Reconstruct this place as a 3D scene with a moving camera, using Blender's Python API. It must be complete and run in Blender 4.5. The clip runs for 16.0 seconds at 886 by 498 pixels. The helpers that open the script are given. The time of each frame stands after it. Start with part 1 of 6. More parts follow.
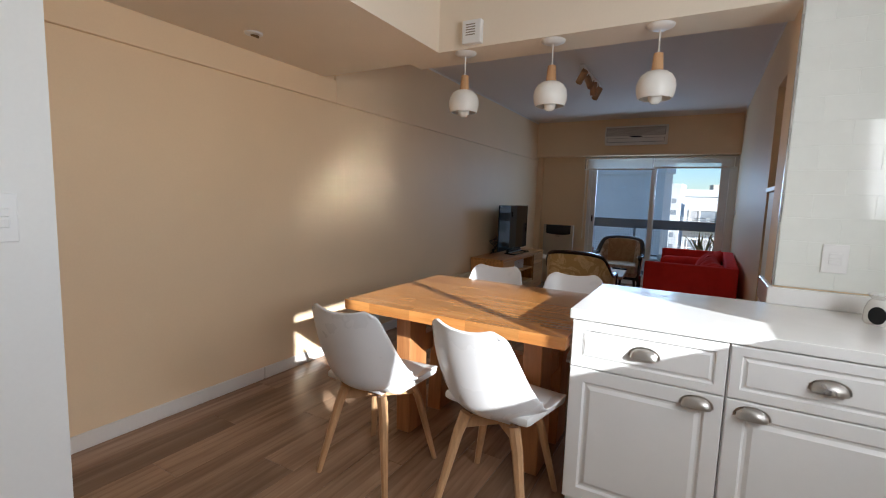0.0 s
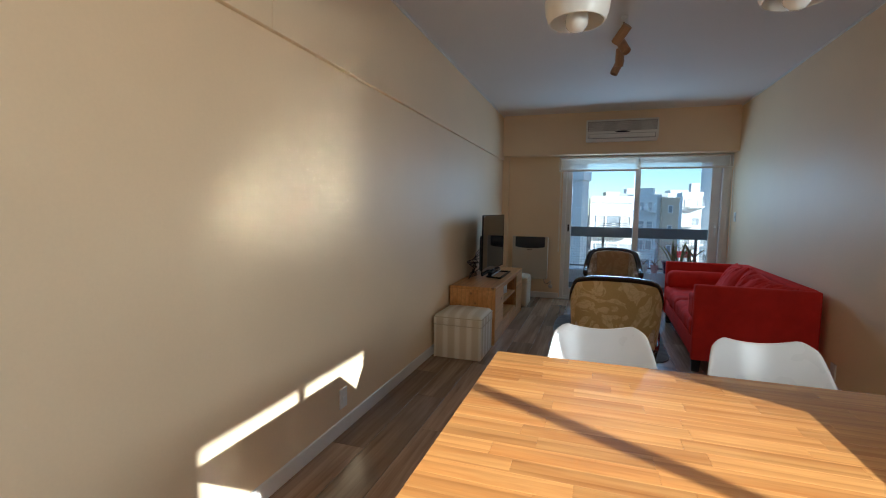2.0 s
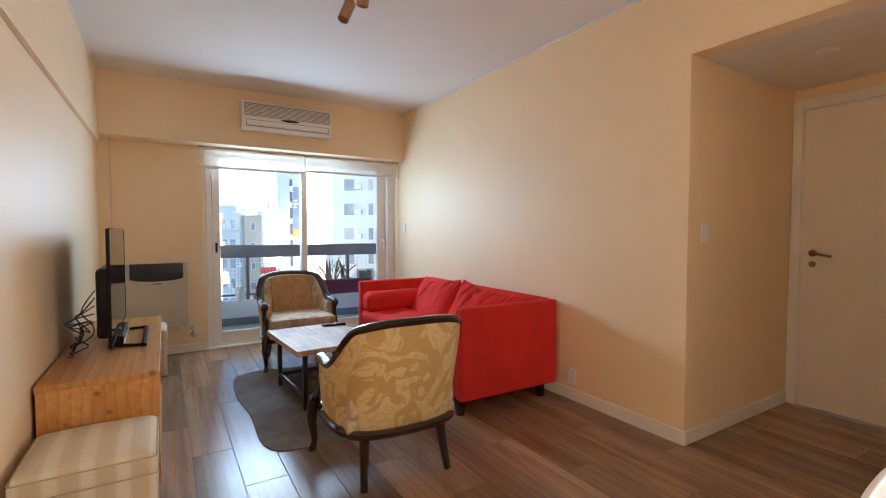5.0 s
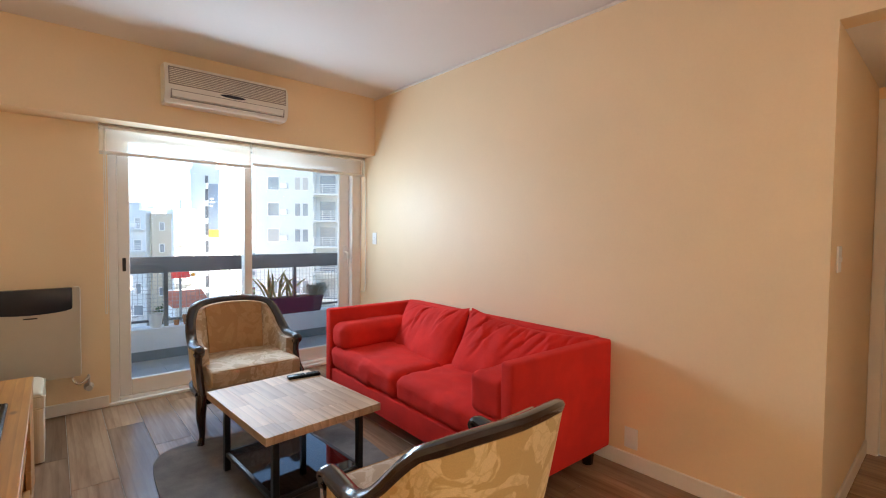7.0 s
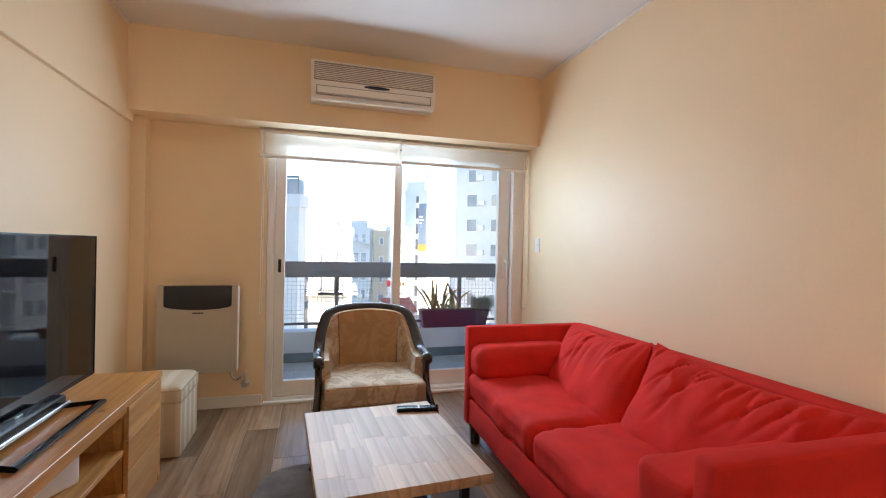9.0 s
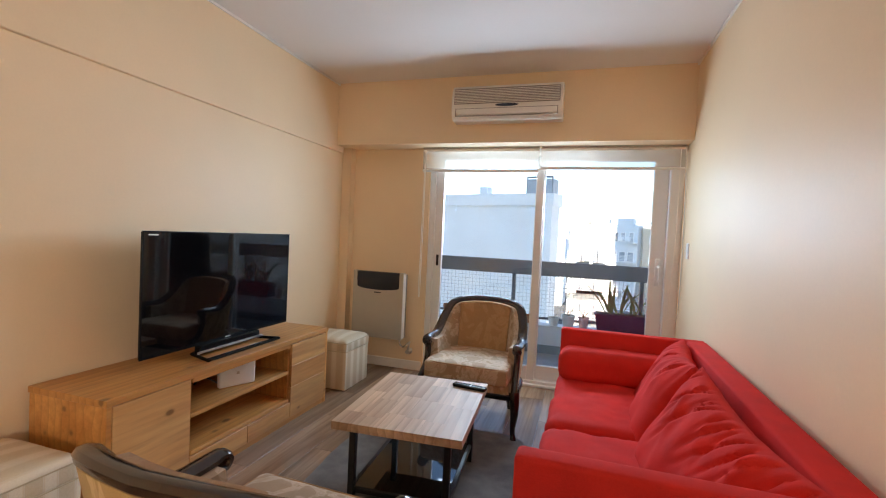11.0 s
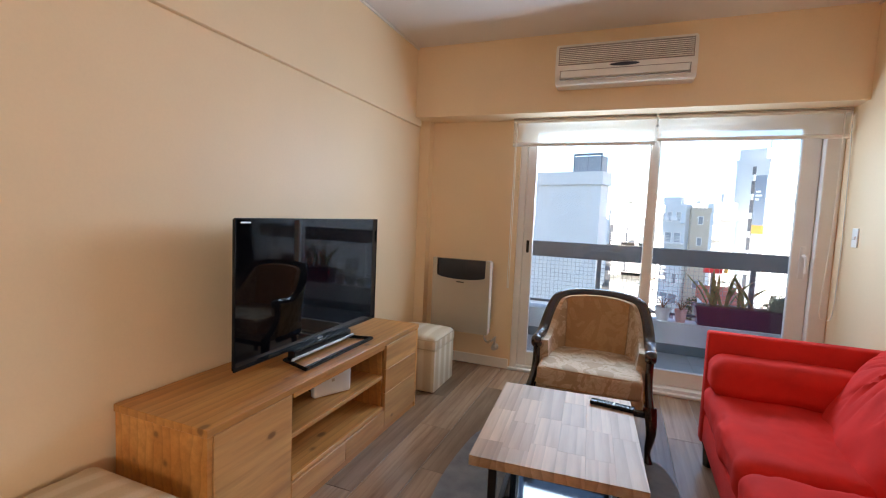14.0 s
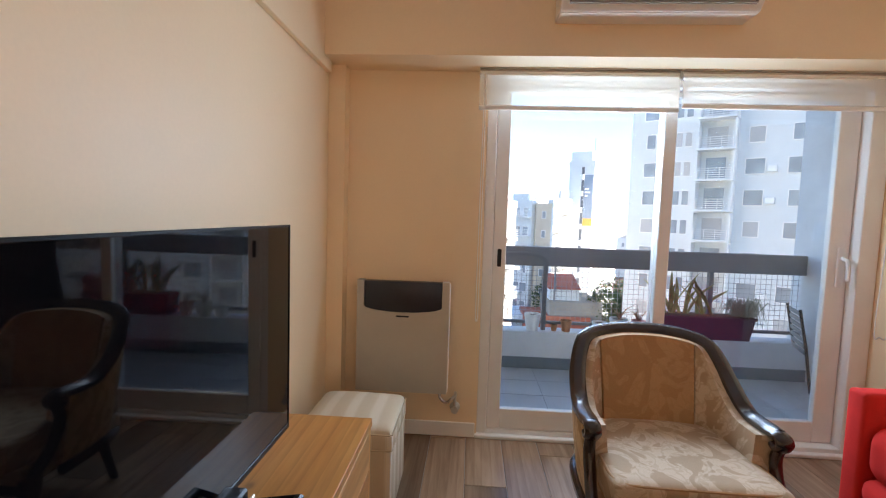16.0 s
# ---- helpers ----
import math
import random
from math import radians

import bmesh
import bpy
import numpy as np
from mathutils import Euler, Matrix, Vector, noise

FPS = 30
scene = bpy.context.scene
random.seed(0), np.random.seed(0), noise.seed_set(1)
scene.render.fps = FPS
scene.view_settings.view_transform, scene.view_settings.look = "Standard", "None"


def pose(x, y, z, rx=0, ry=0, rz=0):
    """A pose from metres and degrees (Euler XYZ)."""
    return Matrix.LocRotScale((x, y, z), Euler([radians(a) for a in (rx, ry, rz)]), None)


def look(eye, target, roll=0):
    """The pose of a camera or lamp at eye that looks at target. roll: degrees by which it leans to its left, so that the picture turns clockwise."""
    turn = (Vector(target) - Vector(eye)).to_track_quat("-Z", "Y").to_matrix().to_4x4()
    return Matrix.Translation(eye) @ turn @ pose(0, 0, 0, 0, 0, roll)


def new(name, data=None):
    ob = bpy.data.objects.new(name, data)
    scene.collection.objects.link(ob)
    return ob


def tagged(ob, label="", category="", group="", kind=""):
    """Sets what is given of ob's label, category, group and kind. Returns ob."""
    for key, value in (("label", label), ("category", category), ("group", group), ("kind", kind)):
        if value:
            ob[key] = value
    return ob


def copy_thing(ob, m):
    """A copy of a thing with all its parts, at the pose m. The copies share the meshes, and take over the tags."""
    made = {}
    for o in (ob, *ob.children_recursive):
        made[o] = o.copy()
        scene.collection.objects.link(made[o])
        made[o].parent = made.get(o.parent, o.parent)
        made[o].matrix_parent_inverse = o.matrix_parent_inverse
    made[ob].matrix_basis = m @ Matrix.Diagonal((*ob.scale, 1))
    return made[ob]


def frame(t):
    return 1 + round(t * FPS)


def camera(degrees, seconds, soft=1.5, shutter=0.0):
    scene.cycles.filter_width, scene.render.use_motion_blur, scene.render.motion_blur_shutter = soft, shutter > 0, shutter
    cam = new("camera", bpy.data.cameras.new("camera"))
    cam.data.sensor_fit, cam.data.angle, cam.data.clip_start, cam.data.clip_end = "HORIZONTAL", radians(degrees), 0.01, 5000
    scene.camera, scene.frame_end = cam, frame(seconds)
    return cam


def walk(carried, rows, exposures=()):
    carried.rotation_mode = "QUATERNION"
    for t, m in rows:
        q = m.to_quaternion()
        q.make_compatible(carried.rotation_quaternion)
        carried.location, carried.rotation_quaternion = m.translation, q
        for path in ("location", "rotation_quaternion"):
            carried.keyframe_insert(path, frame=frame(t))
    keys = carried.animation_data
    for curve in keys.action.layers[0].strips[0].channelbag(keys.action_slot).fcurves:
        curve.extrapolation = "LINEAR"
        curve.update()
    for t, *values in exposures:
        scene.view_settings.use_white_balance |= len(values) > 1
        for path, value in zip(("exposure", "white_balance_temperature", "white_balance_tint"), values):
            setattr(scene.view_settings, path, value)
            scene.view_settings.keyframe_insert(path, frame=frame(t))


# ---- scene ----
cam = camera(88.8, 16.0, 1.1)
PATH = [
    (0, (-0.361, 0.121, 1.291), (-1.34, 1.851, 1.069), 1.9),
    (0.5, (-0.631, 0.363, 1.298), (-1.614, 2.091, 1.085), 1.8),
    (1, (-0.917, 0.657, 1.279), (-1.911, 2.381, 1.081), 1.5),
    (1.5, (-1.248, 0.968, 1.264), (-2.162, 2.737, 1.077), 1.3),
    (2, (-1.604, 1.236, 1.271), (-2.235, 3.126, 1.099), 0.9),
    (2.5, (-1.867, 1.573, 1.272), (-2.183, 3.542, 1.124), 0.8),
    (3, (-2.05, 1.84, 1.268), (-2.052, 3.836, 1.133), 0.4),
    (3.5, (-2.188, 2.141, 1.22), (-1.832, 4.106, 1.112), 0.3),
    (4, (-2.282, 2.407, 1.232), (-1.615, 4.289, 1.131), 0.1),
    (4.5, (-2.385, 2.625, 1.233), (-1.492, 4.412, 1.14), 0.1),
    (5, (-2.423, 2.846, 1.208), (-1.374, 4.547, 1.13), 0.0),
    (5.2, (-2.4, 2.942, 1.224), (-1.301, 4.611, 1.14), -0.1),
    (7.3, (-2.364, 4.09, 1.296), (-1.054, 5.599, 1.23), 0.6),
    (7.5, (-2.352, 4.221, 1.281), (-1.076, 5.76, 1.217), 0.8),
    (8, (-2.227, 4.494, 1.228), (-1.138, 6.171, 1.2), 0.9),
    (8.5, (-2.027, 4.508, 1.23), (-1.167, 6.314, 1.209), 0.9),
    (9, (-1.741, 4.386, 1.209), (-1.18, 6.306, 1.2), 1.2),
    (9.5, (-1.418, 4.254, 1.245), (-1.226, 6.245, 1.23), 1.4),
    (10, (-1.135, 4.105, 1.269), (-1.254, 6.101, 1.233), 1.8),
    (10.2, (-1.04, 4.074, 1.254), (-1.263, 6.061, 1.223), 2.0),
    (12.3, (-0.414, 4.036, 1.309), (-1.297, 5.825, 1.177), 2.3),
    (12.5, (-0.442, 4.054, 1.297), (-1.33, 5.841, 1.162), 2.0),
    (13, (-0.64, 4.065, 1.286), (-1.546, 5.842, 1.144), 1.8),
    (13.5, (-0.954, 4.14, 1.248), (-1.837, 5.929, 1.102), 2.0),
    (14, (-1.264, 4.314, 1.277), (-1.988, 6.172, 1.122), 2.5),
    (14.5, (-1.623, 4.495, 1.247), (-2.13, 6.424, 1.102), 2.6),
    (15, (-1.842, 4.751, 1.252), (-2.192, 6.713, 1.091), 2.5),
    (15.2, (-1.911, 4.884, 1.254), (-2.207, 6.856, 1.101), 2.5),
    (15.5, (-2.024, 5.092, 1.245), (-2.242, 7.075, 1.096), 2.1),
    (16, (-2.132, 5.465, 1.266), (-2.251, 7.456, 1.12), 1.8),
]
EXPOSURES = [(0.0, 1.05, 5700, 8), (1.0, 0.95, 5750, 8), (1.5, 1.2, 5650, 4), (2.5, 1.5, 5250, -2), (3.0, 1.48, 5250, -2), (3.6, 1.66, 5700, 1), (4.4, 2.5, 6150, 6), (5.2, 2.9, 6400, 8), (7.3, 2.98, 6900, 11), (8.6, 2.86, 6900, 12), (12.5, 2.76, 6800, 12), (16.0, 2.74, 6750, 15)]
SUN_POWER, SKY_POWER, BALCONY_POWER, KITCHEN_POWER = 5.0, 0.085, 7.8, 16.0
walk(cam, [(t, look(eye, target, roll)) for t, eye, target, roll in PATH], EXPOSURES)

scene.cycles.blur_glossy, scene.cycles.sample_clamp_indirect, scene.cycles.diffuse_bounces = 0.0, 150.0, 9

# ---- light: low sun through the kitchen window, sky through both openings ----
SUN_TRAVEL = Vector((-0.99, 0.55, -0.42)).normalized()
sun_data = bpy.data.lights.new("sun", "SUN")
sun_data.energy, sun_data.angle, sun_data.color = SUN_POWER, radians(0.53), (1.0, 0.94, 0.85)
sun = new("sun", sun_data)
sun.matrix_world = look((14, -8, 12), Vector((14, -8, 12)) + SUN_TRAVEL)
world = bpy.data.worlds.new("sky")
scene.world = world
world.use_nodes = True
sky = world.node_tree.nodes.new("ShaderNodeTexSky")
sky.sky_type, sky.sun_disc = "NISHITA", False
sky.dust_density, sky.ozone_density = 0.3, 4.0
sky.sun_elevation = math.asin(-SUN_TRAVEL.z)
sky.sun_rotation = math.atan2(-SUN_TRAVEL.x, -SUN_TRAVEL.y)
world.node_tree.links.new(sky.outputs[0], world.node_tree.nodes["Background"].inputs[0])
world.node_tree.nodes["Background"].inputs[1].default_value = SKY_POWER


def window_light(name, size_x, size_y, m, power, colour):
    """The sky's light in a window's opening."""
    data = bpy.data.lights.new(name, "AREA")
    data.shape, data.size, data.size_y, data.energy, data.color = "RECTANGLE", size_x, size_y, power, colour
    ob = new(name, data)
    ob.matrix_world = m
    return ob


window_light("balcony_daylight", 1.25, 0.5, look((-1.28, 8.165, 1.56), (-1.28, 0, 1.0)), BALCONY_POWER, (0.55, 0.76, 1.0))
window_light("kitchen_daylight", 1.22, 0.70, look((0.86, 1.0, 1.61), (-3, 1.9, 1.3)), KITCHEN_POWER, (1.0, 0.95, 0.88))


# ---- materials ----
def nodes_of(name):
    m = bpy.data.materials.new(name)
    m.use_nodes = True
    nt = m.node_tree
    return m, nt, nt.nodes["Principled BSDF"]


def link(nt, a, b):
    nt.links.new(a, b)


def coords(nt, stretch=(1, 1, 1), spread=True):
    """Object coordinates, stretched, shifted by a chance of each object's own."""
    tc = nt.nodes.new("ShaderNodeTexCoord")
    mp = nt.nodes.new("ShaderNodeMapping")
    mp.inputs["Scale"].default_value = stretch
    link(nt, tc.outputs["Object"], mp.inputs["Vector"])
    if not spread:
        return mp.outputs[0]
    info = nt.nodes.new("ShaderNodeObjectInfo")
    mul = nt.nodes.new("ShaderNodeMath")
    mul.operation = "MULTIPLY"
    mul.inputs[1].default_value = 41.0
    link(nt, info.outputs["Random"], mul.inputs[0])
    add = nt.nodes.new("ShaderNodeVectorMath")
    add.operation = "ADD"
    link(nt, mp.outputs[0], add.inputs[0])
    link(nt, mul.outputs[0], add.inputs[1])
    return add.outputs[0]


def noise_tex(nt, vec, scale, detail=4, rough=0.55, distortion=0.0):
    n = nt.nodes.new("ShaderNodeTexNoise")
    n.inputs["Scale"].default_value = scale
    n.inputs["Detail"].default_value = detail
    n.inputs["Roughness"].default_value = rough
    n.inputs["Distortion"].default_value = distortion
    link(nt, vec, n.inputs["Vector"])
    return n.outputs["Fac"]


def ramp(nt, fac, stops):
    r = nt.nodes.new("ShaderNodeValToRGB")
    while len(r.color_ramp.elements) < len(stops):
        r.color_ramp.elements.new(0.5)
    for e, (p, c) in zip(r.color_ramp.elements, stops):
        e.position, e.color = p, (*c, 1)
    link(nt, fac, r.inputs[0])
    return r.outputs[0]


def mixed(nt, fac, a, b, how="MIX"):
    m = nt.nodes.new("ShaderNodeMix")
    m.data_type, m.blend_type = "RGBA", how
    for v, i in ((fac, 0), (a, 6), (b, 7)):
        if hasattr(v, "is_linked"):
            link(nt, v, m.inputs[i])
        else:
            m.inputs[i].default_value = v if i == 0 else (*v, 1)
    return m.outputs[2]


def bumped(nt, bsdf, height, strength, distance=0.01):
    b = nt.nodes.new("ShaderNodeBump")
    b.inputs["Strength"].default_value, b.inputs["Distance"].default_value = strength, distance
    link(nt, height, b.inputs["Height"])
    link(nt, b.outputs[0], bsdf.inputs["Normal"])


def shade(c, k):
    return tuple(min(1, v * k) for v in c)


def surface(name, colour, rough=0.5, metal=0.0, var=0.08, scale=6.0, fine=60.0, bump=0.1, stretch=(1, 1, 1), coat=0.0, spread=True, spec=0.5):
    """A plain surface: broad stains, fine grain in tone, gloss and relief."""
    m, nt, b = nodes_of(name)
    v = coords(nt, stretch, spread)
    broad, grain = noise_tex(nt, v, scale, 3), noise_tex(nt, v, fine, 5)
    c1 = ramp(nt, broad, [(0.3, shade(colour, 1 - var)), (0.7, shade(colour, 1 + var * 0.5))])
    c2 = ramp(nt, grain, [(0.3, (1 - var * 0.6,) * 3), (0.7, (1, 1, 1))])
    link(nt, mixed(nt, 1.0, c1, c2, "MULTIPLY"), b.inputs["Base Color"])
    rg = nt.nodes.new("ShaderNodeMapRange")
    rg.inputs["To Min"].default_value, rg.inputs["To Max"].default_value = max(0.02, rough * 0.85), min(1, rough * 1.15)
    link(nt, broad, rg.inputs["Value"])
    link(nt, rg.outputs[0], b.inputs["Roughness"])
    b.inputs["Metallic"].default_value = metal
    b.inputs["Specular IOR Level"].default_value = spec
    b.inputs["Coat Weight"].default_value = coat
    if bump:
        bumped(nt, b, grain, bump, 0.004)
    return m


def timber(name, dark, light, axis=1, rough=0.45, knots=0.0, vary=0.35, freq=9.0, knot_colour=(0.2, 0.09, 0.03), coat=0.0, figure=0.0):
    """Sawn wood: grain along an axis, tone by the piece, knots where asked."""
    m, nt, b = nodes_of(name)
    stretch = [freq, freq, freq]
    stretch[axis] = freq * 0.08
    v = coords(nt, tuple(stretch))
    g1, g2 = noise_tex(nt, v, 1.0, 5, 0.6, 0.8), noise_tex(nt, v, 6.0, 4, 0.6)
    col = ramp(nt, g1, [(0.28, dark), (0.5, tuple((p + q) / 2 for p, q in zip(dark, light))), (0.72, light)])
    col = mixed(nt, 1.0, col, ramp(nt, g2, [(0.3, (0.82, 0.8, 0.78)), (0.6, (1, 1, 1))]), "MULTIPLY")
    if figure:
        bands = [22.0, 22.0, 22.0]
        bands[axis] = 1.6
        wave = nt.nodes.new("ShaderNodeTexWave")
        wave.bands_direction = "XYZ"[1 if axis == 0 else 0]
        wave.wave_profile = "SAW"
        wave.inputs["Scale"].default_value = 0.34
        wave.inputs["Distortion"].default_value = 9.0
        wave.inputs["Detail"].default_value = 2.0
        wave.inputs["Detail Scale"].default_value = 0.45
        link(nt, coords(nt, tuple(bands)), wave.inputs["Vector"])
        col = mixed(nt, 1.0, col, ramp(nt, wave.outputs["Color"], [(0.0, (1, 1, 1)), (0.6, (1 - figure * 0.3, 1 - figure * 0.38, 1 - figure * 0.45)), (0.93, (1 - figure, 1 - figure * 1.15, 1 - figure * 1.25)), (1.0, (1, 1, 1))]), "MULTIPLY")
    info = nt.nodes.new("ShaderNodeObjectInfo")
    col = mixed(nt, 1.0, col, ramp(nt, info.outputs["Random"], [(0.0, (1 - vary,) * 3), (0.5, (1 - vary * 0.4, 1 - vary * 0.45, 1 - vary * 0.5)), (1.0, (1, 1, 1))]), "MULTIPLY")
    if knots:
        ks = [7.0, 7.0, 7.0]
        ks[axis] = 4.0
        vo = nt.nodes.new("ShaderNodeTexVoronoi")
        vo.inputs["Scale"].default_value = 1.0
        link(nt, coords(nt, tuple(ks)), vo.inputs["Vector"])
        k = ramp(nt, vo.outputs["Distance"], [(0.0, (1, 1, 1)), (knots * 0.7, (0.85, 0.85, 0.85)), (knots, (0.2, 0.2, 0.2)), (knots * 1.35, (0, 0, 0))])
        col = mixed(nt, k, col, knot_colour)
    link(nt, col, b.inputs["Base Color"])
    b.inputs["Roughness"].default_value = rough
    b.inputs["Coat Weight"].default_value = coat
    b.inputs["Coat Roughness"].default_value = 0.15
    bumped(nt, b, g2, 0.12, 0.002)
    return m


def damask(name, ground, figure):
    """Woven cloth with large leafy figures."""
    m, nt, b = nodes_of(name)
    v = coords(nt, (1, 1, 1))
    n = nt.nodes.new("ShaderNodeTexNoise")
    n.inputs["Scale"].default_value, n.inputs["Detail"].default_value, n.inputs["Distortion"].default_value = 6.2, 1.8, 2.2
    link(nt, v, n.inputs["Vector"])
    vo = nt.nodes.new("ShaderNodeTexVoronoi")
    vo.feature = "DISTANCE_TO_EDGE"
    vo.inputs["Scale"].default_value = 16.0
    wob = nt.nodes.new("ShaderNodeVectorMath")
    wob.operation = "MULTIPLY_ADD"
    wob.inputs[1].default_value = (0.16, 0.16, 0.16)
    link(nt, n.outputs["Color"], wob.inputs[0])
    link(nt, v, wob.inputs[2])
    link(nt, wob.outputs[0], vo.inputs["Vector"])
    fig = ramp(nt, n.outputs["Fac"], [(0.47, (0, 0, 0)), (0.50, (1, 1, 1))])
    vein = ramp(nt, vo.outputs["Distance"], [(0.05, (0, 0, 0)), (0.09, (1, 1, 1))])
    fac = mixed(nt, 0.45, fig, vein, "MULTIPLY")
    weave = noise_tex(nt, v, 300.0, 2)
    col = mixed(nt, fac, ground, figure)
    col = mixed(nt, 1.0, col, ramp(nt, weave, [(0.3, (0.85, 0.85, 0.85)), (0.7, (1, 1, 1))]), "MULTIPLY")
    link(nt, col, b.inputs["Base Color"])
    b.inputs["Roughness"].default_value = 0.75
    b.inputs["Sheen Weight"].default_value = 0.15
    bumped(nt, b, weave, 0.25, 0.002)
    return m


def striped(name, a, c, along, period=0.105):
    """Cloth with broad woven stripes."""
    m, nt, b = nodes_of(name)
    tc = nt.nodes.new("ShaderNodeTexCoord")
    dot = nt.nodes.new("ShaderNodeVectorMath")
    dot.operation = "DOT_PRODUCT"
    dot.inputs[1].default_value = along
    link(nt, tc.outputs["Object"], dot.inputs[0])
    pp = nt.nodes.new("ShaderNodeMath")
    pp.operation = "PINGPONG"
    pp.inputs[1].default_value = period / 2
    link(nt, dot.outputs["Value"], pp.inputs[0])
    sc = nt.nodes.new("ShaderNodeMath")
    sc.operation = "MULTIPLY"
    sc.inputs[1].default_value = 2 / period
    link(nt, pp.outputs[0], sc.inputs[0])
    weave = noise_tex(nt, tc.outputs["Object"], 260.0, 2)
    col = ramp(nt, sc.outputs[0], [(0.0, shade(a, 1.0)), (0.34, shade(a, 0.97)), (0.38, shade(c, 1.08)), (0.46, shade(a, 0.9)), (0.5, c), (1.0, shade(c, 0.96))])
    col = mixed(nt, 1.0, col, ramp(nt, weave, [(0.3, (0.88, 0.87, 0.85)), (0.7, (1, 1, 1))]), "MULTIPLY")
    link(nt, col, b.inputs["Base Color"])
    b.inputs["Roughness"].default_value = 0.85
    bumped(nt, b, weave, 0.2, 0.002)
    return m


def glass(name, tint=(1, 1, 1), rough=0.0):
    """Thin clear glass: mostly clear, a faint mirror."""
    m, nt, b = nodes_of(name)
    nt.nodes.remove(b)
    out = nt.nodes["Material Output"]
    t, g, mx = nt.nodes.new("ShaderNodeBsdfTransparent"), nt.nodes.new("ShaderNodeBsdfGlossy"), nt.nodes.new("ShaderNodeMixShader")
    t.inputs[0].default_value = (*tint, 1)
    g.inputs["Roughness"].default_value = rough
    fr = nt.nodes.new("ShaderNodeFresnel")
    fr.inputs[0].default_value = 1.45
    link(nt, fr.outputs[0], mx.inputs[0])
    link(nt, t.outputs[0], mx.inputs[1])
    link(nt, g.outputs[0], mx.inputs[2])
    link(nt, mx.outputs[0], out.inputs[0])
    return m


def sheer(name, colour, clear=0.35):
    """Thin blind cloth that lets light through."""
    m, nt, b = nodes_of(name)
    out = nt.nodes["Material Output"]
    weave = noise_tex(nt, coords(nt), 400.0, 2)
    col = ramp(nt, weave, [(0.3, shade(colour, 0.9)), (0.7, colour)])
    link(nt, col, b.inputs["Base Color"])
    b.inputs["Roughness"].default_value = 0.9
    tl, tp = nt.nodes.new("ShaderNodeBsdfTranslucent"), nt.nodes.new("ShaderNodeBsdfTransparent")
    link(nt, col, tl.inputs[0])
    m1, m2 = nt.nodes.new("ShaderNodeMixShader"), nt.nodes.new("ShaderNodeMixShader")
    m1.inputs[0].default_value, m2.inputs[0].default_value = 0.28, clear
    link(nt, b.outputs[0], m1.inputs[1])
    link(nt, tl.outputs[0], m1.inputs[2])
    link(nt, m1.outputs[0], m2.inputs[1])
    link(nt, tp.outputs[0], m2.inputs[2])
    link(nt, m2.outputs[0], out.inputs[0])
    return m


CREAM = surface("cream_wall_paint", (0.85, 0.66, 0.43), 0.54, var=0.04, scale=1.2, fine=90, bump=0.05, spread=False)
WHITE_PAINT = surface("white_wall_paint", (0.80, 0.80, 0.78), 0.5, var=0.03, scale=1.5, fine=90, bump=0.05, spread=False)
CEILING = surface("ceiling_paint", (0.78, 0.75, 0.72), 0.8, var=0.03, scale=1.0, fine=70, bump=0.05, spread=False)
SOFFIT = surface("soffit_paint", (0.80, 0.71, 0.58), 0.7, var=0.03, scale=1.0, fine=70, bump=0.05, spread=False)
TRIM = surface("white_trim_paint", (0.80, 0.77, 0.72), 0.4, var=0.04, scale=3, fine=80, bump=0.03)
DOOR_PAINT = surface("door_paint", (0.80, 0.73, 0.64), 0.45, var=0.04, scale=2, fine=60, bump=0.04)
GROUT = surface("floor_grout", (0.33, 0.29, 0.25), 0.85, var=0.1, scale=8, spread=False)
PLANK = timber("plank_tile", (0.25, 0.148, 0.088), (0.54, 0.365, 0.24), 1, 0.26, vary=0.42, freq=7.0, figure=0.14)
LACQUER = surface("white_lacquer", (0.80, 0.80, 0.79), 0.32, var=0.02, scale=3, fine=40, bump=0.02)
STONE = surface("white_worktop", (0.82, 0.82, 0.81), 0.18, var=0.02, scale=10, fine=120, bump=0.0)
TILE = surface("white_glazed_tile", (0.78, 0.80, 0.76), 0.10, var=0.03, scale=5, fine=30, bump=0.05)
TILE_GROUT = surface("tile_grout", (0.77, 0.79, 0.75), 0.8, var=0.05)
STEEL = surface("brushed_steel", (0.55, 0.53, 0.50), 0.28, 1.0, var=0.06, fine=200, bump=0.05)
BRASS = surface("aged_bronze", (0.30, 0.22, 0.13), 0.3, 1.0, var=0.1)
BLACK_STEEL = surface("black_steel", (0.015, 0.015, 0.016), 0.4, 0.3, var=0.1, fine=120)
STAVE_X = timber("butcher_block", (0.58, 0.22, 0.05), (0.82, 0.41, 0.125), 0, 0.22, vary=0.26, freq=12, coat=1.0, figure=0.22)
STAVE_Y = timber("pale_butcher_block", (0.50, 0.31, 0.19), (0.82, 0.61, 0.42), 1, 0.5, vary=0.24, freq=6.5, figure=0.26)
TABLE_LEG = timber("oiled_table_leg", (0.36, 0.14, 0.045), (0.58, 0.28, 0.11), 2, 0.4, vary=0.1)
BEECH = timber("beech_leg", (0.50, 0.28, 0.13), (0.68, 0.43, 0.23), 2, 0.42, vary=0.12)
PINE_Y = timber("knotty_pine", (0.56, 0.23, 0.055), (0.78, 0.41, 0.13), 1, 0.42, 0.125, vary=0.16, freq=7, coat=0.1, figure=0.2)
PINE_PALE = timber("pale_knotty_pine", (0.60, 0.29, 0.095), (0.80, 0.48, 0.20), 1, 0.42, 0.10, vary=0.14, freq=7, coat=0.1, figure=0.24)
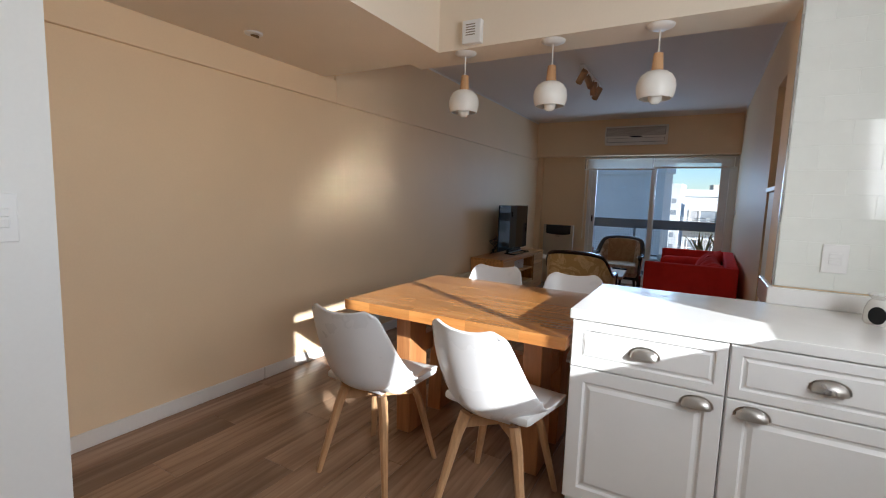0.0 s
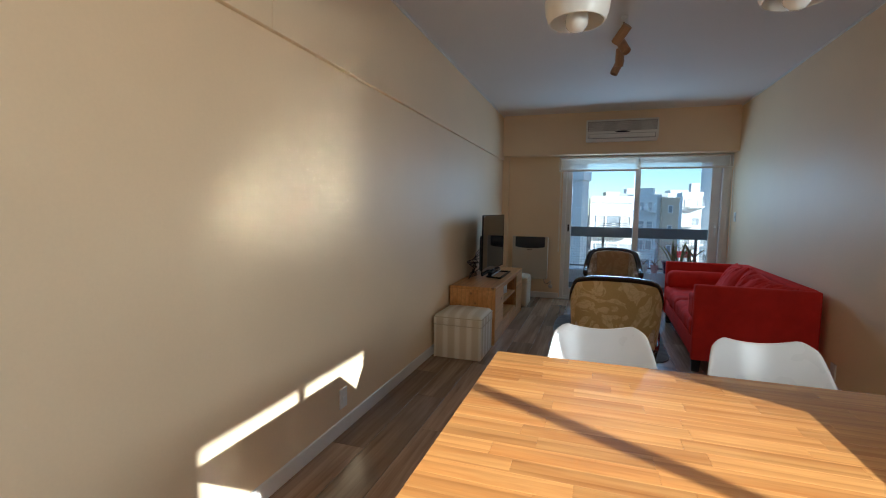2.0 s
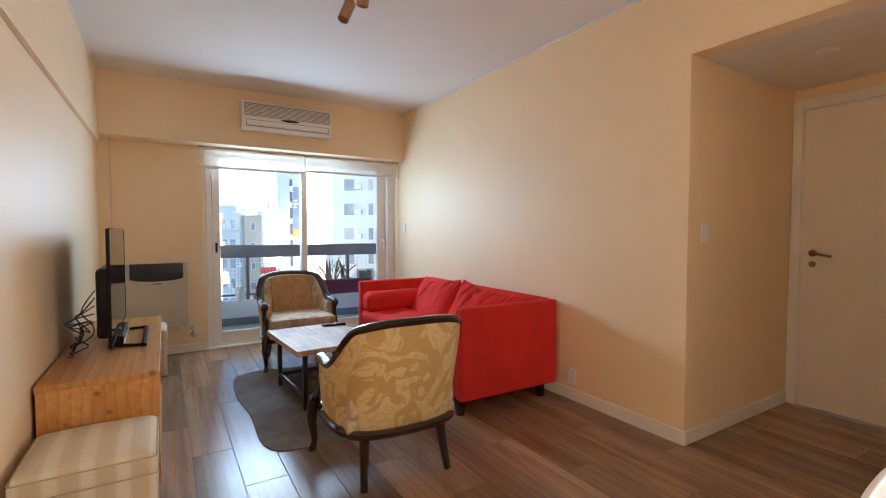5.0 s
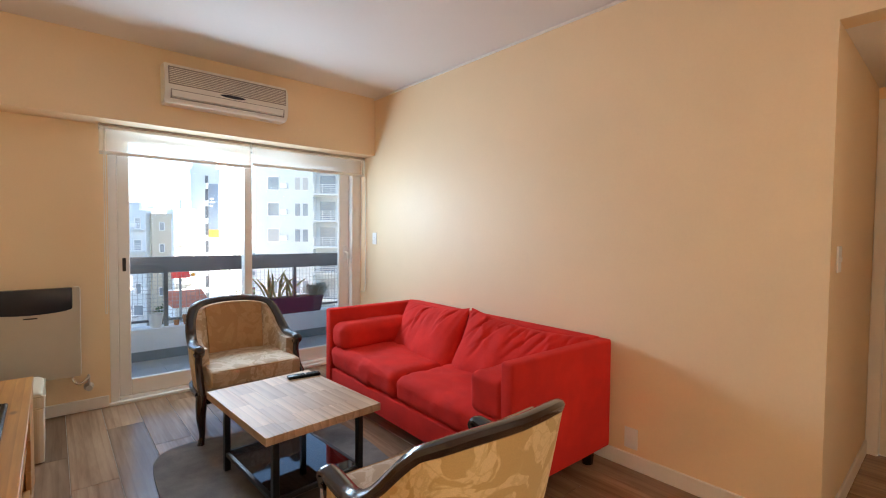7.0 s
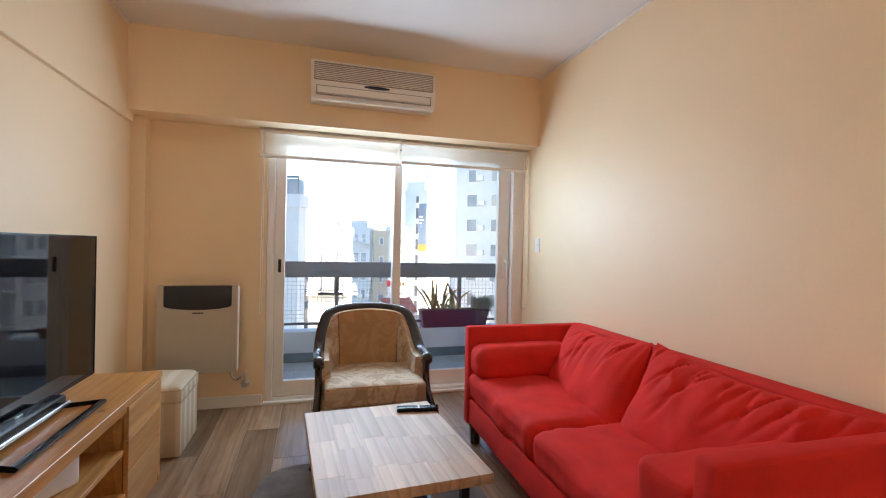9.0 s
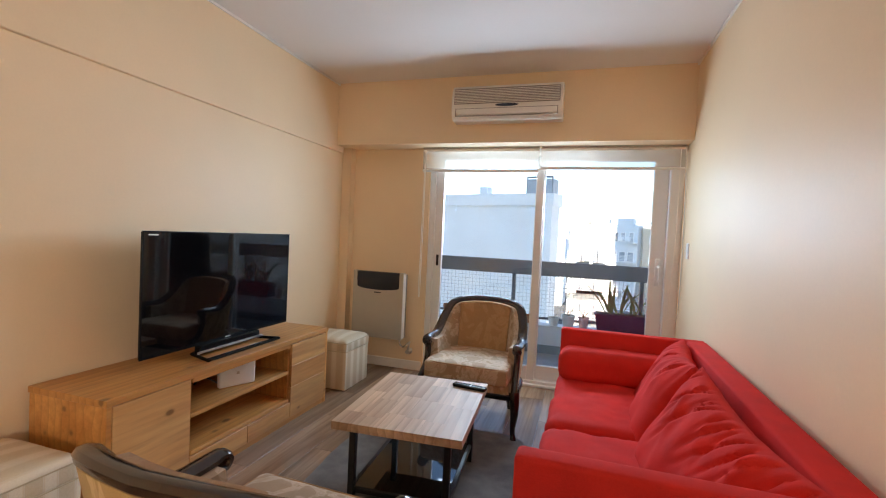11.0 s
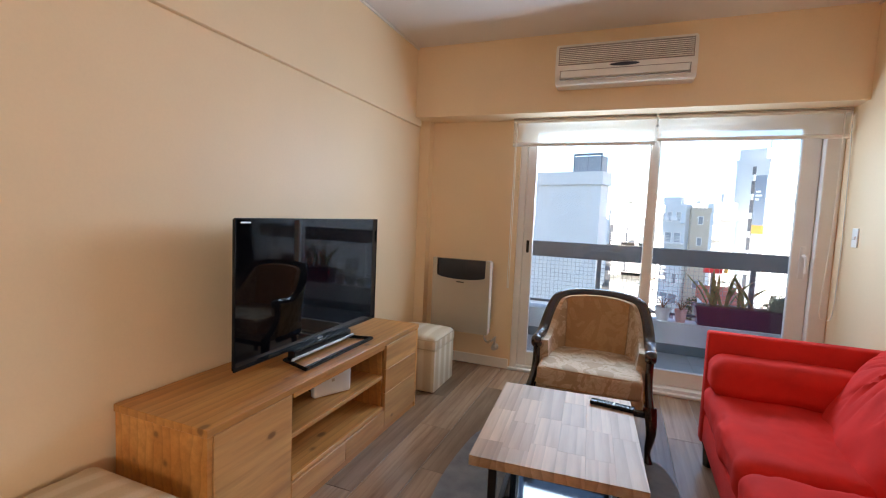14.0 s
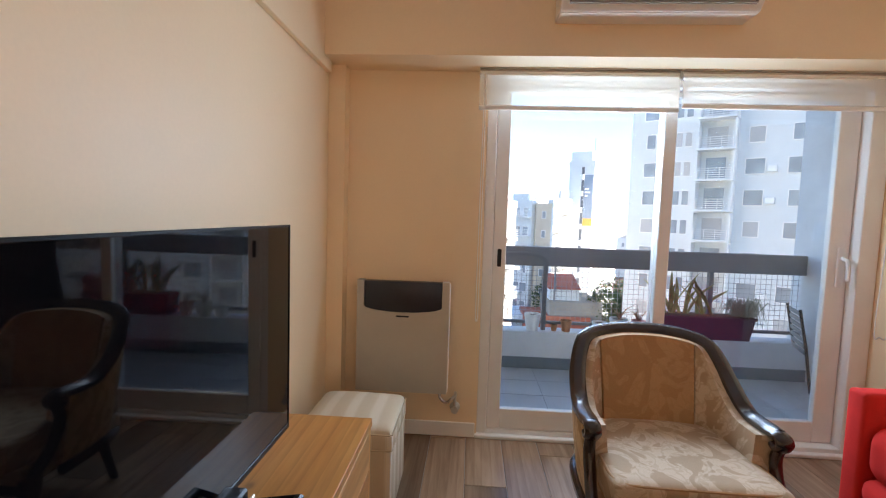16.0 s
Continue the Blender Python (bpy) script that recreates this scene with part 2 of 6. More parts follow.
SPOT_WOOD = timber("spot_wood", (0.36, 0.18, 0.08), (0.52, 0.29, 0.14), 2, 0.45, vary=0.15, freq=16)
DARK_WOOD = surface("mahogany_polish", (0.030, 0.012, 0.007), 0.22, var=0.25, scale=14, fine=60, bump=0.04, coat=0.4)
PLASTIC = surface("white_shell_plastic", (0.78, 0.78, 0.79), 0.28, var=0.02, fine=30, bump=0.0)
PAD = surface("white_leatherette", (0.74, 0.73, 0.72), 0.42, var=0.03, fine=180, bump=0.12)
RED = surface("red_cotton_cover", (0.72, 0.040, 0.034), 0.9, spec=0.12, var=0.12, scale=7, fine=240, bump=0.25)
DAMASK = damask("gold_damask", (0.54, 0.35, 0.13), (0.72, 0.53, 0.26))
DAMASK_PALE = damask("pale_damask", (0.43, 0.30, 0.18), (0.60, 0.47, 0.33))
DAMASK_TAN = damask("tan_damask", (0.42, 0.235, 0.10), (0.48, 0.29, 0.135))
STRIPE_V = striped("striped_cloth", (0.76, 0.68, 0.55), (0.62, 0.51, 0.36), (1, 1, 0))
STRIPE_T = striped("striped_cloth_lid", (0.74, 0.66, 0.53), (0.64, 0.54, 0.39), (1, 0, 0))
PIPING = surface("cream_piping", (0.50, 0.41, 0.28), 0.8)
RUG = surface("grey_brown_hide", (0.19, 0.17, 0.155), 0.95, var=0.35, scale=9, fine=160, bump=0.5)
SCREEN = surface("television_glass", (0.003, 0.003, 0.004), 0.03, var=0.0, bump=0.0, spec=0.5)
BEZEL = surface("black_gloss_plastic", (0.005, 0.005, 0.006), 0.25, var=0.05, bump=0.0, spec=0.18)
RUBBER = surface("black_rubber", (0.012, 0.012, 0.012), 0.6, var=0.1)
WHITE_PLASTIC = surface("white_plastic", (0.80, 0.80, 0.79), 0.35, var=0.02, bump=0.0)
AC_PLASTIC = surface("aged_white_plastic", (0.80, 0.76, 0.68), 0.4, var=0.03, bump=0.0)
# shade of slots and gaps put into a dark colour; heater body shares it
AC_DARK = surface("slot_shadow_plastic", (0.28, 0.24, 0.20), 0.6, var=0.05, bump=0.0)
HEATER_METAL = surface("champagne_enamel", (0.52, 0.47, 0.39), 0.35, 0.25, var=0.04, fine=120, bump=0.02)
SMOKED = surface("smoked_grille", (0.022, 0.022, 0.030), 0.25, var=0.1, bump=0.0)
FRAME_WHITE = surface("white_aluminium", (0.82, 0.81, 0.79), 0.35, var=0.03, bump=0.0)
CLEAR = glass("clear_glass")
SMOKED_GLASS = surface("black_shelf_glass", (0.010, 0.012, 0.014), 0.04, var=0.0, bump=0.0)
BLIND = sheer("sheer_blind_cloth", (0.85, 0.77, 0.64), 0.5)
BULB = surface("opal_glass_bulb", (0.80, 0.80, 0.77), 0.15, var=0.01, bump=0.0)
SHADE_WHITE = surface("white_enamel_shade", (0.80, 0.79, 0.76), 0.3, var=0.02, bump=0.0)
CERAMIC = surface("white_glazed_ceramic", (0.78, 0.78, 0.76), 0.12, var=0.02, bump=0.0)
HOLLOW_BLACK = surface("black_hollow", (0.01, 0.01, 0.01), 0.9, var=0.1, bump=0.0)


# ---- mesh helpers ----
def box(bm, x0, y0, z0, x1, y1, z1, bev=0.0, seg=1, m=None):
    made = bmesh.ops.create_cube(bm, size=1.0)["verts"]
    bmesh.ops.scale(bm, vec=(x1 - x0, y1 - y0, z1 - z0), verts=made)
    bmesh.ops.translate(bm, vec=((x0 + x1) / 2, (y0 + y1) / 2, (z0 + z1) / 2), verts=made)
    if bev:
        edges = list({e for v in made for e in v.link_edges})
        out = bmesh.ops.bevel(bm, geom=edges, offset=bev, segments=seg, affect="EDGES", profile=0.5)
        made = list({v for f in out["faces"] for v in f.verts} | {v for v in made if v.is_valid})
    if m is not None:
        bmesh.ops.transform(bm, matrix=m, verts=made)
    return bm


def boxed(*args, **kw):
    return box(bmesh.new(), *args, **kw)


def slab(bm, corners, depth, axis):
    """A prism: a flat outline of points, pushed out along a vector."""
    vs = [bm.verts.new(c) for c in corners]
    f = bm.faces.new(vs)
    top = bmesh.ops.extrude_face_region(bm, geom=[f])["geom"]
    bmesh.ops.translate(bm, vec=Vector(axis) * depth, verts=[g for g in top if isinstance(g, bmesh.types.BMVert)])
    bmesh.ops.recalc_face_normals(bm, faces=bm.faces)
    return bm


def sweep(bm, pts, radii, n=10, closed=False, square=False):
    """A rod along points; radii: one number, or one (or a pair) a point."""
    pts = [Vector(p) for p in pts]
    rs = radii if isinstance(radii, (list, tuple)) else [radii] * len(pts)
    rings, up = [], None
    for i, p in enumerate(pts):
        a = pts[(i - 1) % len(pts)] if (closed or i) else p
        b = pts[(i + 1) % len(pts)] if (closed or i < len(pts) - 1) else p
        d = (b - a).normalized()
        if up is None:
            up = Vector((0, 0, 1)) if abs(d.z) < 0.9 else Vector((0, 1, 0))
        side = d.cross(up).normalized()
        up = side.cross(d).normalized()
        ra, rb = rs[i] if isinstance(rs[i], (list, tuple)) else (rs[i], rs[i])
        ring = []
        for k in range(n):
            t = 2 * math.pi * (k + 0.5) / n
            cx, cy = math.cos(t), math.sin(t)
            if square:
                q = max(abs(cx), abs(cy))
                cx, cy = cx / q, cy / q
            ring.append(bm.verts.new(p + side * cx * ra + up * cy * rb))
        rings.append(ring)
    last = len(rings) if closed else len(rings) - 1
    for i in range(last):
        r0, r1 = rings[i], rings[(i + 1) % len(rings)]
        for k in range(n):
            bm.faces.new((r0[k], r0[(k + 1) % n], r1[(k + 1) % n], r1[k]))
    if not closed:
        bm.faces.new(rings[0][::-1])
        bm.faces.new(rings[-1])
    bmesh.ops.recalc_face_normals(bm, faces=bm.faces)
    return bm


def lathe(bm, profile, n=24, at=(0, 0, 0)):
    """A turned shape: (radius, height) pairs round the upright axis."""
    rings = []
    for r, z in profile:
        rings.append([bm.verts.new((at[0] + r * math.cos(2 * math.pi * k / n), at[1] + r * math.sin(2 * math.pi * k / n), at[2] + z)) for k in range(n)])
    for a, b in zip(rings, rings[1:]):
        for k in range(n):
            bm.faces.new((a[k], a[(k + 1) % n], b[(k + 1) % n], b[k]))
    if profile[0][0] > 1e-5:
        bm.faces.new(rings[0][::-1])
    if profile[-1][0] > 1e-5:
        bm.faces.new(rings[-1])
    bmesh.ops.remove_doubles(bm, verts=bm.verts, dist=1e-6)
    bmesh.ops.recalc_face_normals(bm, faces=bm.faces)
    return bm


def cushion(sx, sy, sz, radius, puff=0.2, wrinkle=0.006, seed=0.0, cuts=14, pinch=0.0, freq=9.0):
    """A stuffed block: rounded edges, swollen middle, creased cloth."""
    bm = bmesh.new()
    bmesh.ops.create_cube(bm, size=2.0)
    bmesh.ops.subdivide_edges(bm, edges=bm.edges[:], cuts=cuts, use_grid_fill=True)
    h = Vector((sx / 2, sy / 2, sz / 2))
    inner = Vector([max(0.001, v - radius) for v in h])
    for v in bm.verts:
        u = v.co.copy()
        p = Vector((u.x * h.x, u.y * h.y, u.z * h.z))
        c = Vector([max(-i, min(i, q)) for i, q in zip(inner, p)])
        d = p - c
        if d.length > 1e-6:
            p = c + d.normalized() * min(radius, max(abs(d.x), abs(d.y), abs(d.z)))
        swell = (1 - u.x ** 2) * (1 - u.y ** 2)
        p.z *= 1 + puff * swell - pinch * (u.x ** 2 * u.y ** 2)
        n1 = noise.noise(Vector((p.x * freq + seed, p.y * freq * 0.55 - seed, p.z * 5)))
        n2 = noise.noise(Vector((p.x * freq * 2.6 - seed, p.y * freq * 1.6 + seed, p.z * 9)))
        p += p.normalized() * wrinkle * (n1 * 1.2 + abs(n2) * -0.8)
        v.co = p
    for f in bm.faces:
        f.smooth = True
    return bm


def pillow(w, h, thick, seed, n=84):
    """A stuffed pillow standing in the x-z plane: drawn-out corners, gathered creases from its edges."""
    bm = bmesh.new()
    sides = []
    chance = random.Random(int(seed * 10))
    folds = [(-0.97 + 1.94 * (k + chance.uniform(0.1, 0.9)) / 17, chance.uniform(-0.5, 0.05), chance.uniform(0.022, 0.045), chance.uniform(0.010, 0.024), chance.uniform(0.4, 1.5)) for k in range(17)]
    folds += [(chance.uniform(-0.9, 0.9), chance.uniform(-0.2, 0.4), chance.uniform(0.05, 0.09), chance.uniform(-0.014, -0.006), chance.uniform(0.8, 1.8)) for k in range(6)]
    for s in (-1, 1):
        grid = []
        for j in range(n + 1):
            row = []
            for i in range(n + 1):
                a, c = -1 + 2 * i / n, -1 + 2 * j / n
                draw = 1 + 0.01 * (abs(a * c)) ** 2 - 0.03 * (1 - abs(a)) * abs(c) ** 3 - 0.04 * (1 - abs(c)) * abs(a) ** 3
                sag = -0.03 * (1 - a * a) * (c + 1) / 2
                t = thick / 2 * ((1 - a ** 4) * (1 - c ** 4)) ** 0.55 * (1.12 - 0.25 * c)
                lobe = noise.noise(Vector((a * 3.4 + seed, c * 1.3, s * 2.0)))
                depth = 0.0
                for root, slant, width, deep, reach in folds:
                    d = (a - root - slant * (1 - c)) / (width * (0.6 + 0.5 * (1 - c)))
                    depth += deep * math.exp(-d * d) * max(0.0, 1 - (1 - c) / reach)
                y = s * (t + 0.012 * lobe * (1 - abs(c) ** 6) - depth * (1 - max(abs(a), abs(c)) ** 14))
                if max(abs(a), abs(c)) > 0.999:
                    y = 0.0
                row.append(bm.verts.new((a * w / 2 * draw, y, c * h / 2 * draw + sag)))
            grid.append(row)
        sides.append(grid)
        for g0, g1 in zip(grid, grid[1:]):
            for i in range(n):
                q = (g0[i], g0[i + 1], g1[i + 1], g1[i])
                bm.faces.new(q if s < 0 else q[::-1])
    bmesh.ops.remove_doubles(bm, verts=bm.verts, dist=1e-5)
    bmesh.ops.recalc_face_normals(bm, faces=bm.faces)
    return bm


def finish(name, bm, material, smooth=False):
    me = bpy.data.meshes.new(name)
    if smooth:
        for f in bm.faces:
            f.smooth = True
    bm.to_mesh(me)
    bm.free()
    me.materials.append(material)
    if smooth:
        me.set_sharp_from_angle(angle=radians(40))
    return new(name, me)


def part(name, bm, material, parent, label="", smooth=False, at=None):
    """One mesh under a thing or a part."""
    ob = finish(name, bm, material, smooth)
    ob.parent = parent
    if at is not None:
        ob.matrix_basis = at
    return tagged(ob, label)


def thing(name, label, category, at=None, group=""):
    ob = new(name)
    ob.empty_display_size = 0.1
    if at is not None:
        ob.matrix_world = at
    return tagged(ob, label, category, group)


def whole(name, bm, material, label, category, group="", smooth=False, at=None):
    """A thing that is one mesh."""
    ob = finish(name, bm, material, smooth)
    if at is not None:
        ob.matrix_world = at
    return tagged(ob, label, category, group)


def setting(name, bm, material, label="", category=""):
    return tagged(finish(name, bm, material), label, category, "", "structure")


# ---- plan (metres): x across, y towards the balcony ----
XL, XR, YB, YW, ZC = -2.92, 0.05, 7.75, 8.0, 2.61
X_HALL, Y_HALL0, Y_HALL1, Z_HALL = 1.32, 2.70, 4.27, 2.175
X_KW, Y_KB, X_STUB, Y_STUB = 0.75, -1.5, -1.825, 0.65
Z_SOF, Z_BEAM, Z_LEDGE = 2.167, 2.055, 2.0

setting("floor", boxed(XL - 0.2, Y_KB - 0.2, -0.25, X_HALL + 0.2, YW + 0.16, -0.003), GROUT, "pale grout bed between wood-look floor planks", "floor")

bm = bmesh.new()
box(bm, XL - 0.15, Y_KB, 0, XL, YW + 0.16, ZC)
setting("wall_west", bm, CREAM, "long cream painted living room wall", "wall")
bm = boxed(XL, 2.84, Z_LEDGE, XL + 0.028, YB + 0.12, ZC, 0.003)
box(bm, XL, 0.32, Z_LEDGE, XL + 0.028, 2.8385, Z_SOF, 0.003)
setting("trim_1", bm, CREAM, "shallow cream wall beam with a hairline lower edge", "wall beam")
bm = bmesh.new()
box(bm, XL, YW, 0, -2.06, YW + 0.16, Z_BEAM)
box(bm, XL - 0.15, YW + 0.16, -0.3, -2.06, YW + 0.165, 2.9)
setting("wall_north", bm, CREAM, "cream window wall beside the sliding door", "wall")
setting("trim_2", boxed(XL + 0.028, YB, Z_BEAM, XR, YW + 0.16, ZC), CREAM, "cream beam above the balcony door", "beam")
setting("trim_3", boxed(XL, YW - 0.09, 0, XL + 0.09, YW, Z_BEAM), CREAM, "slim cream corner pilaster", "pilaster")
bm = bmesh.new()
box(bm, XR, Y_HALL1, 0, XR + 0.13, YW + 0.16, ZC)
box(bm, XR, 2.875, Z_HALL, XR + 0.13, Y_HALL1, ZC)
setting("wall_east", bm, CREAM, "cream wall behind the sofa, open to the entrance hall", "wall")
bm = bmesh.new()
box(bm, XR + 0.13, Y_HALL1, 0, X_HALL + 0.15, Y_HALL1 + 0.13, ZC)
setting("wall_hall_north", bm, CREAM, "cream side wall of the entrance hall", "wall")
bm = bmesh.new()
DY0, DY1, DZ = 3.395, 4.205, 2.03
box(bm, X_HALL, Y_HALL0, 0, X_HALL + 0.15, DY0 - 0.03, ZC)
box(bm, X_HALL, DY1 + 0.03, 0, X_HALL + 0.15, Y_HALL1, ZC)
box(bm, X_HALL, DY0 - 0.03, DZ + 0.03, X_HALL + 0.15, DY1 + 0.03, ZC)
setting("wall_hall_east", bm, CREAM, "cream end wall of the entrance hall round the front door", "wall")
bm = bmesh.new()
box(bm, -0.06, 2.56, 0, X_HALL + 0.15, Y_HALL0, ZC)
box(bm, -0.06, Y_HALL0, 0, 0.12, 2.87, ZC)
tile_wall = setting("wall_kitchen_north", bm, CREAM, "kitchen partition with white glazed tiles", "wall")
bm = bmesh.new()
WY0, WY1, WZ0, WZ1 = 0.34, 1.65, 1.215, 2.005
box(bm, X_KW, Y_KB, 0, X_KW + 0.06, WY0, ZC)
box(bm, X_KW, WY1, 0, X_KW + 0.06, 2.56, ZC)
box(bm, X_KW, WY0, 0, X_KW + 0.06, WY1, WZ0)
box(bm, X_KW, WY0, WZ1, X_KW + 0.06, WY1, ZC)
setting("wall_kitchen_east", bm, WHITE_PAINT, "white kitchen wall with the window", "wall")
setting("wall_low", boxed(-0.035, 2.871, 0, 0.10, 3.30, 1.385, 0.003), WHITE_PAINT, "white half-height wall beside the hall", "wall")
setting("trim_7", boxed(-0.05, 2.871, 1.3855, 0.115, 3.315, 1.412, 0.004), TRIM, "white cap of the half-height wall", "trim")
setting("wall_south", boxed(XL - 0.15, Y_KB - 0.15, 0, X_KW + 0.15, Y_KB, ZC), WHITE_PAINT, "white kitchen back wall", "wall")
setting("wall_stub", boxed(X_STUB - 0.12, Y_KB, 0, X_STUB, Y_STUB, Z_SOF), WHITE_PAINT, "white wall end between kitchen and dining space", "wall")
setting("wall_dining_south", boxed(XL, 0.2, 0, X_STUB - 0.12, 0.32, Z_SOF), CREAM, "cream wall closing the dining space", "wall")

setting("ceiling", boxed(XL - 0.15, Y_KB - 0.15, ZC, X_HALL + 0.15, YW + 0.16, ZC + 0.2), CEILING, "white painted ceiling", "ceiling")
bm = bmesh.new()
box(bm, XL, Y_KB, Z_SOF, X_STUB, 2.575, ZC)
box(bm, XL, 2.575, Z_SOF, -2.12, 2.71, ZC)
box(bm, -2.12, 2.575, Z_SOF, -0.06, 2.84, ZC)
setting("ceiling_soffit", bm, SOFFIT, "dropped plaster soffit over the dining table", "soffit")
setting("ceiling_hall", boxed(XR + 0.13, Y_HALL0, Z_HALL, X_HALL, Y_HALL1, Z_HALL + 0.1), CEILING, "low white hall ceiling", "ceiling")
# thin shadow bead where the ceiling meets the long walls
setting("trim_4", boxed(XL + 0.028, 2.84, ZC - 0.018, XL + 0.04, YB, ZC - 0.003), TRIM, "fine ceiling bead", "trim")
setting("trim_5", boxed(XR - 0.012, 2.84, ZC - 0.018, XR, YB, ZC - 0.003), TRIM, "fine ceiling bead", "trim")


def baseboard(name, x0, y0, x1, y1):
    bm = boxed(x0, y0, 0.0, x1, y1, 0.085, 0.004)
    setting(name, bm, TRIM, "low white painted baseboard", "baseboard")


baseboard("baseboard_1", XL, 0.32, XL + 0.013, 2.16)
baseboard("baseboard_2", XL, 2.162, XL + 0.013, YW - 0.09)
baseboard("baseboard_3", XL + 0.09, YW - 0.013, -2.07, YW)
baseboard("baseboard_4", XR - 0.013, Y_HALL1 - 0.013, XR, YW)
baseboard("baseboard_5", XR, Y_HALL1 - 0.013, X_HALL - 0.02, Y_HALL1)
baseboard("baseboard_6", X_STUB, Y_KB, X_STUB + 0.013, Y_STUB)


# ---- balcony door: two sliding leaves in a white frame ----
FY = YW + 0.015
window_1 = tagged(new("window_1"), "white aluminium sliding balcony door with two tall glazed leaves", "sliding door", "", "structure")
bm = bmesh.new()
box(bm, -2.06, FY, 0.0, -2.005, FY + 0.12, Z_BEAM, 0.004)
box(bm, -0.05, FY, 0.0, XR, FY + 0.12, Z_BEAM, 0.004)
box(bm, -2.005, FY, 1.99, -0.05, FY + 0.12, Z_BEAM, 0.004)
box(bm, -2.005, FY, 0.0, -0.05, FY + 0.12, 0.045, 0.004)
box(bm, -2.07, FY - 0.035, 0.0, XR, FY, 0.022, 0.004)
part("window_frame", bm, FRAME_WHITE, window_1)


def leaf(x0, x1, y, stile_l, stile_r, handle_x, chrome):
    bm = bmesh.new()
    box(bm, x0, y, 0.047, x0 + stile_l, y + 0.04, 1.985, 0.004)
    box(bm, x1 - stile_r, y, 0.047, x1, y + 0.04, 1.985, 0.004)
    box(bm, x0 + stile_l, y, 0.047, x1 - stile_r, y + 0.04, 0.165, 0.004)
    box(bm, x0 + stile_l, y, 1.955, x1 - stile_r, y + 0.04, 1.985, 0.004)
    sash = part("sash", bm, FRAME_WHITE, window_1)
    pane = part("pane", boxed(x0 + stile_l - 0.004, y + 0.017, 0.16, x1 - stile_r + 0.004, y + 0.023, 1.96), CLEAR, sash, "clear glass pane")
    pane.visible_shadow = False
    if chrome:
        bm = boxed(handle_x - 0.018, y - 0.012, 0.94, handle_x + 0.018, y, 1.16, 0.006, 2)
        sweep(bm, [(handle_x + 0.004, y - 0.012, 1.10), (handle_x + 0.008, y - 0.045, 1.09), (handle_x + 0.012, y - 0.05, 1.05), (handle_x + 0.012, y - 0.05, 0.98)], 0.011, 8)
        part("handle", bm, WHITE_PLASTIC, sash, "white plastic lever handle", True)
    else:
        part("handle", boxed(handle_x - 0.011, y - 0.004, 0.99, handle_x + 0.011, y + 0.001, 1.09, 0.004, 2), RUBBER, sash, "dark recessed finger pull")


leaf(-2.003, -1.035, FY + 0.012, 0.075, 0.065, -1.965, False)
leaf(-1.10, -0.052, FY + 0.062, 0.075, 0.11, -0.10, True)


def roller_blind(x0, x1, z0, cord_x, loop):
    b = thing("roller_blind", "cream sheer roller blind pulled part way down above the balcony door", "roller blind", pose((x0 + x1) / 2, 7.93, z0), "blinds over the balcony door")
    w = (x1 - x0) / 2
    top = Z_BEAM - z0
    bm = bmesh.new()
    cols = 14
    rows = [0.0, top * 0.5, top - 0.012]
    grid = [[bm.verts.new((-w + 2 * w * i / cols, 0.0025 * math.sin(i * 1.9) * (1 - j / 3), z)) for i in range(cols + 1)] for j, z in enumerate(rows)]
    for a, c in zip(grid, grid[1:]):
        for i in range(cols):
            bm.faces.new((a[i], a[i + 1], c[i + 1], c[i]))
    part("cloth", bm, BLIND, b, "thin translucent cloth", True)
    part("bottom_bar", boxed(-w, -0.008, -0.012, w, 0.008, 0.012, 0.004), TRIM, b)
    bm = sweep(bmesh.new(), [(-w, 0.02, top - 0.026), (w, 0.02, top - 0.026)], 0.022, 12)
    part("tube", bm, TRIM, b, "", True)
    part("head_rail", boxed(-w, -0.012, top - 0.006, w, 0.05, top - 0.001), HEATER_METAL, b)
    part("bracket", boxed(w - 0.004, -0.01, top - 0.05, w + 0.002, 0.05, top - 0.006), STEEL, b)
    cx, low = cord_x - (x0 + x1) / 2, 0.71 - z0
    pts = [(cx, -0.02, top - 0.03), (cx - 0.004, -0.025, low * 0.5), (cx - loop * 0.4, -0.03, low + 0.05), (cx, -0.03, low), (cx + loop * 0.6, -0.03, low + 0.06), (cx + loop * 0.7, -0.025, low * 0.4), (cx + loop * 0.5, -0.02, top - 0.03)]
    part("cord", sweep(bmesh.new(), smooth_line(pts, 6), 0.0032, 6), TRIM, b, "beaded white pull cord", True)


def smooth_line(pts, k):
    """Points of a soft curve through the given ones."""
    P = [Vector(p) for p in pts]
    out = []
    for i in range(len(P) - 1):
        a, b, c, d = P[max(i - 1, 0)], P[i], P[i + 1], P[min(i + 2, len(P) - 1)]
        for j in range(k):
            t = j / k
            out.append(0.5 * ((2 * b) + (c - a) * t + (2 * a - 5 * b + 4 * c - d) * t * t + (3 * b - a - 3 * c + d) * t ** 3))
    return out + [P[-1]]


roller_blind(-2.112, -1.077, 1.848, -2.085, 0.012)
roller_blind(-1.062, 0.035, 1.872, -0.005, 0.07)

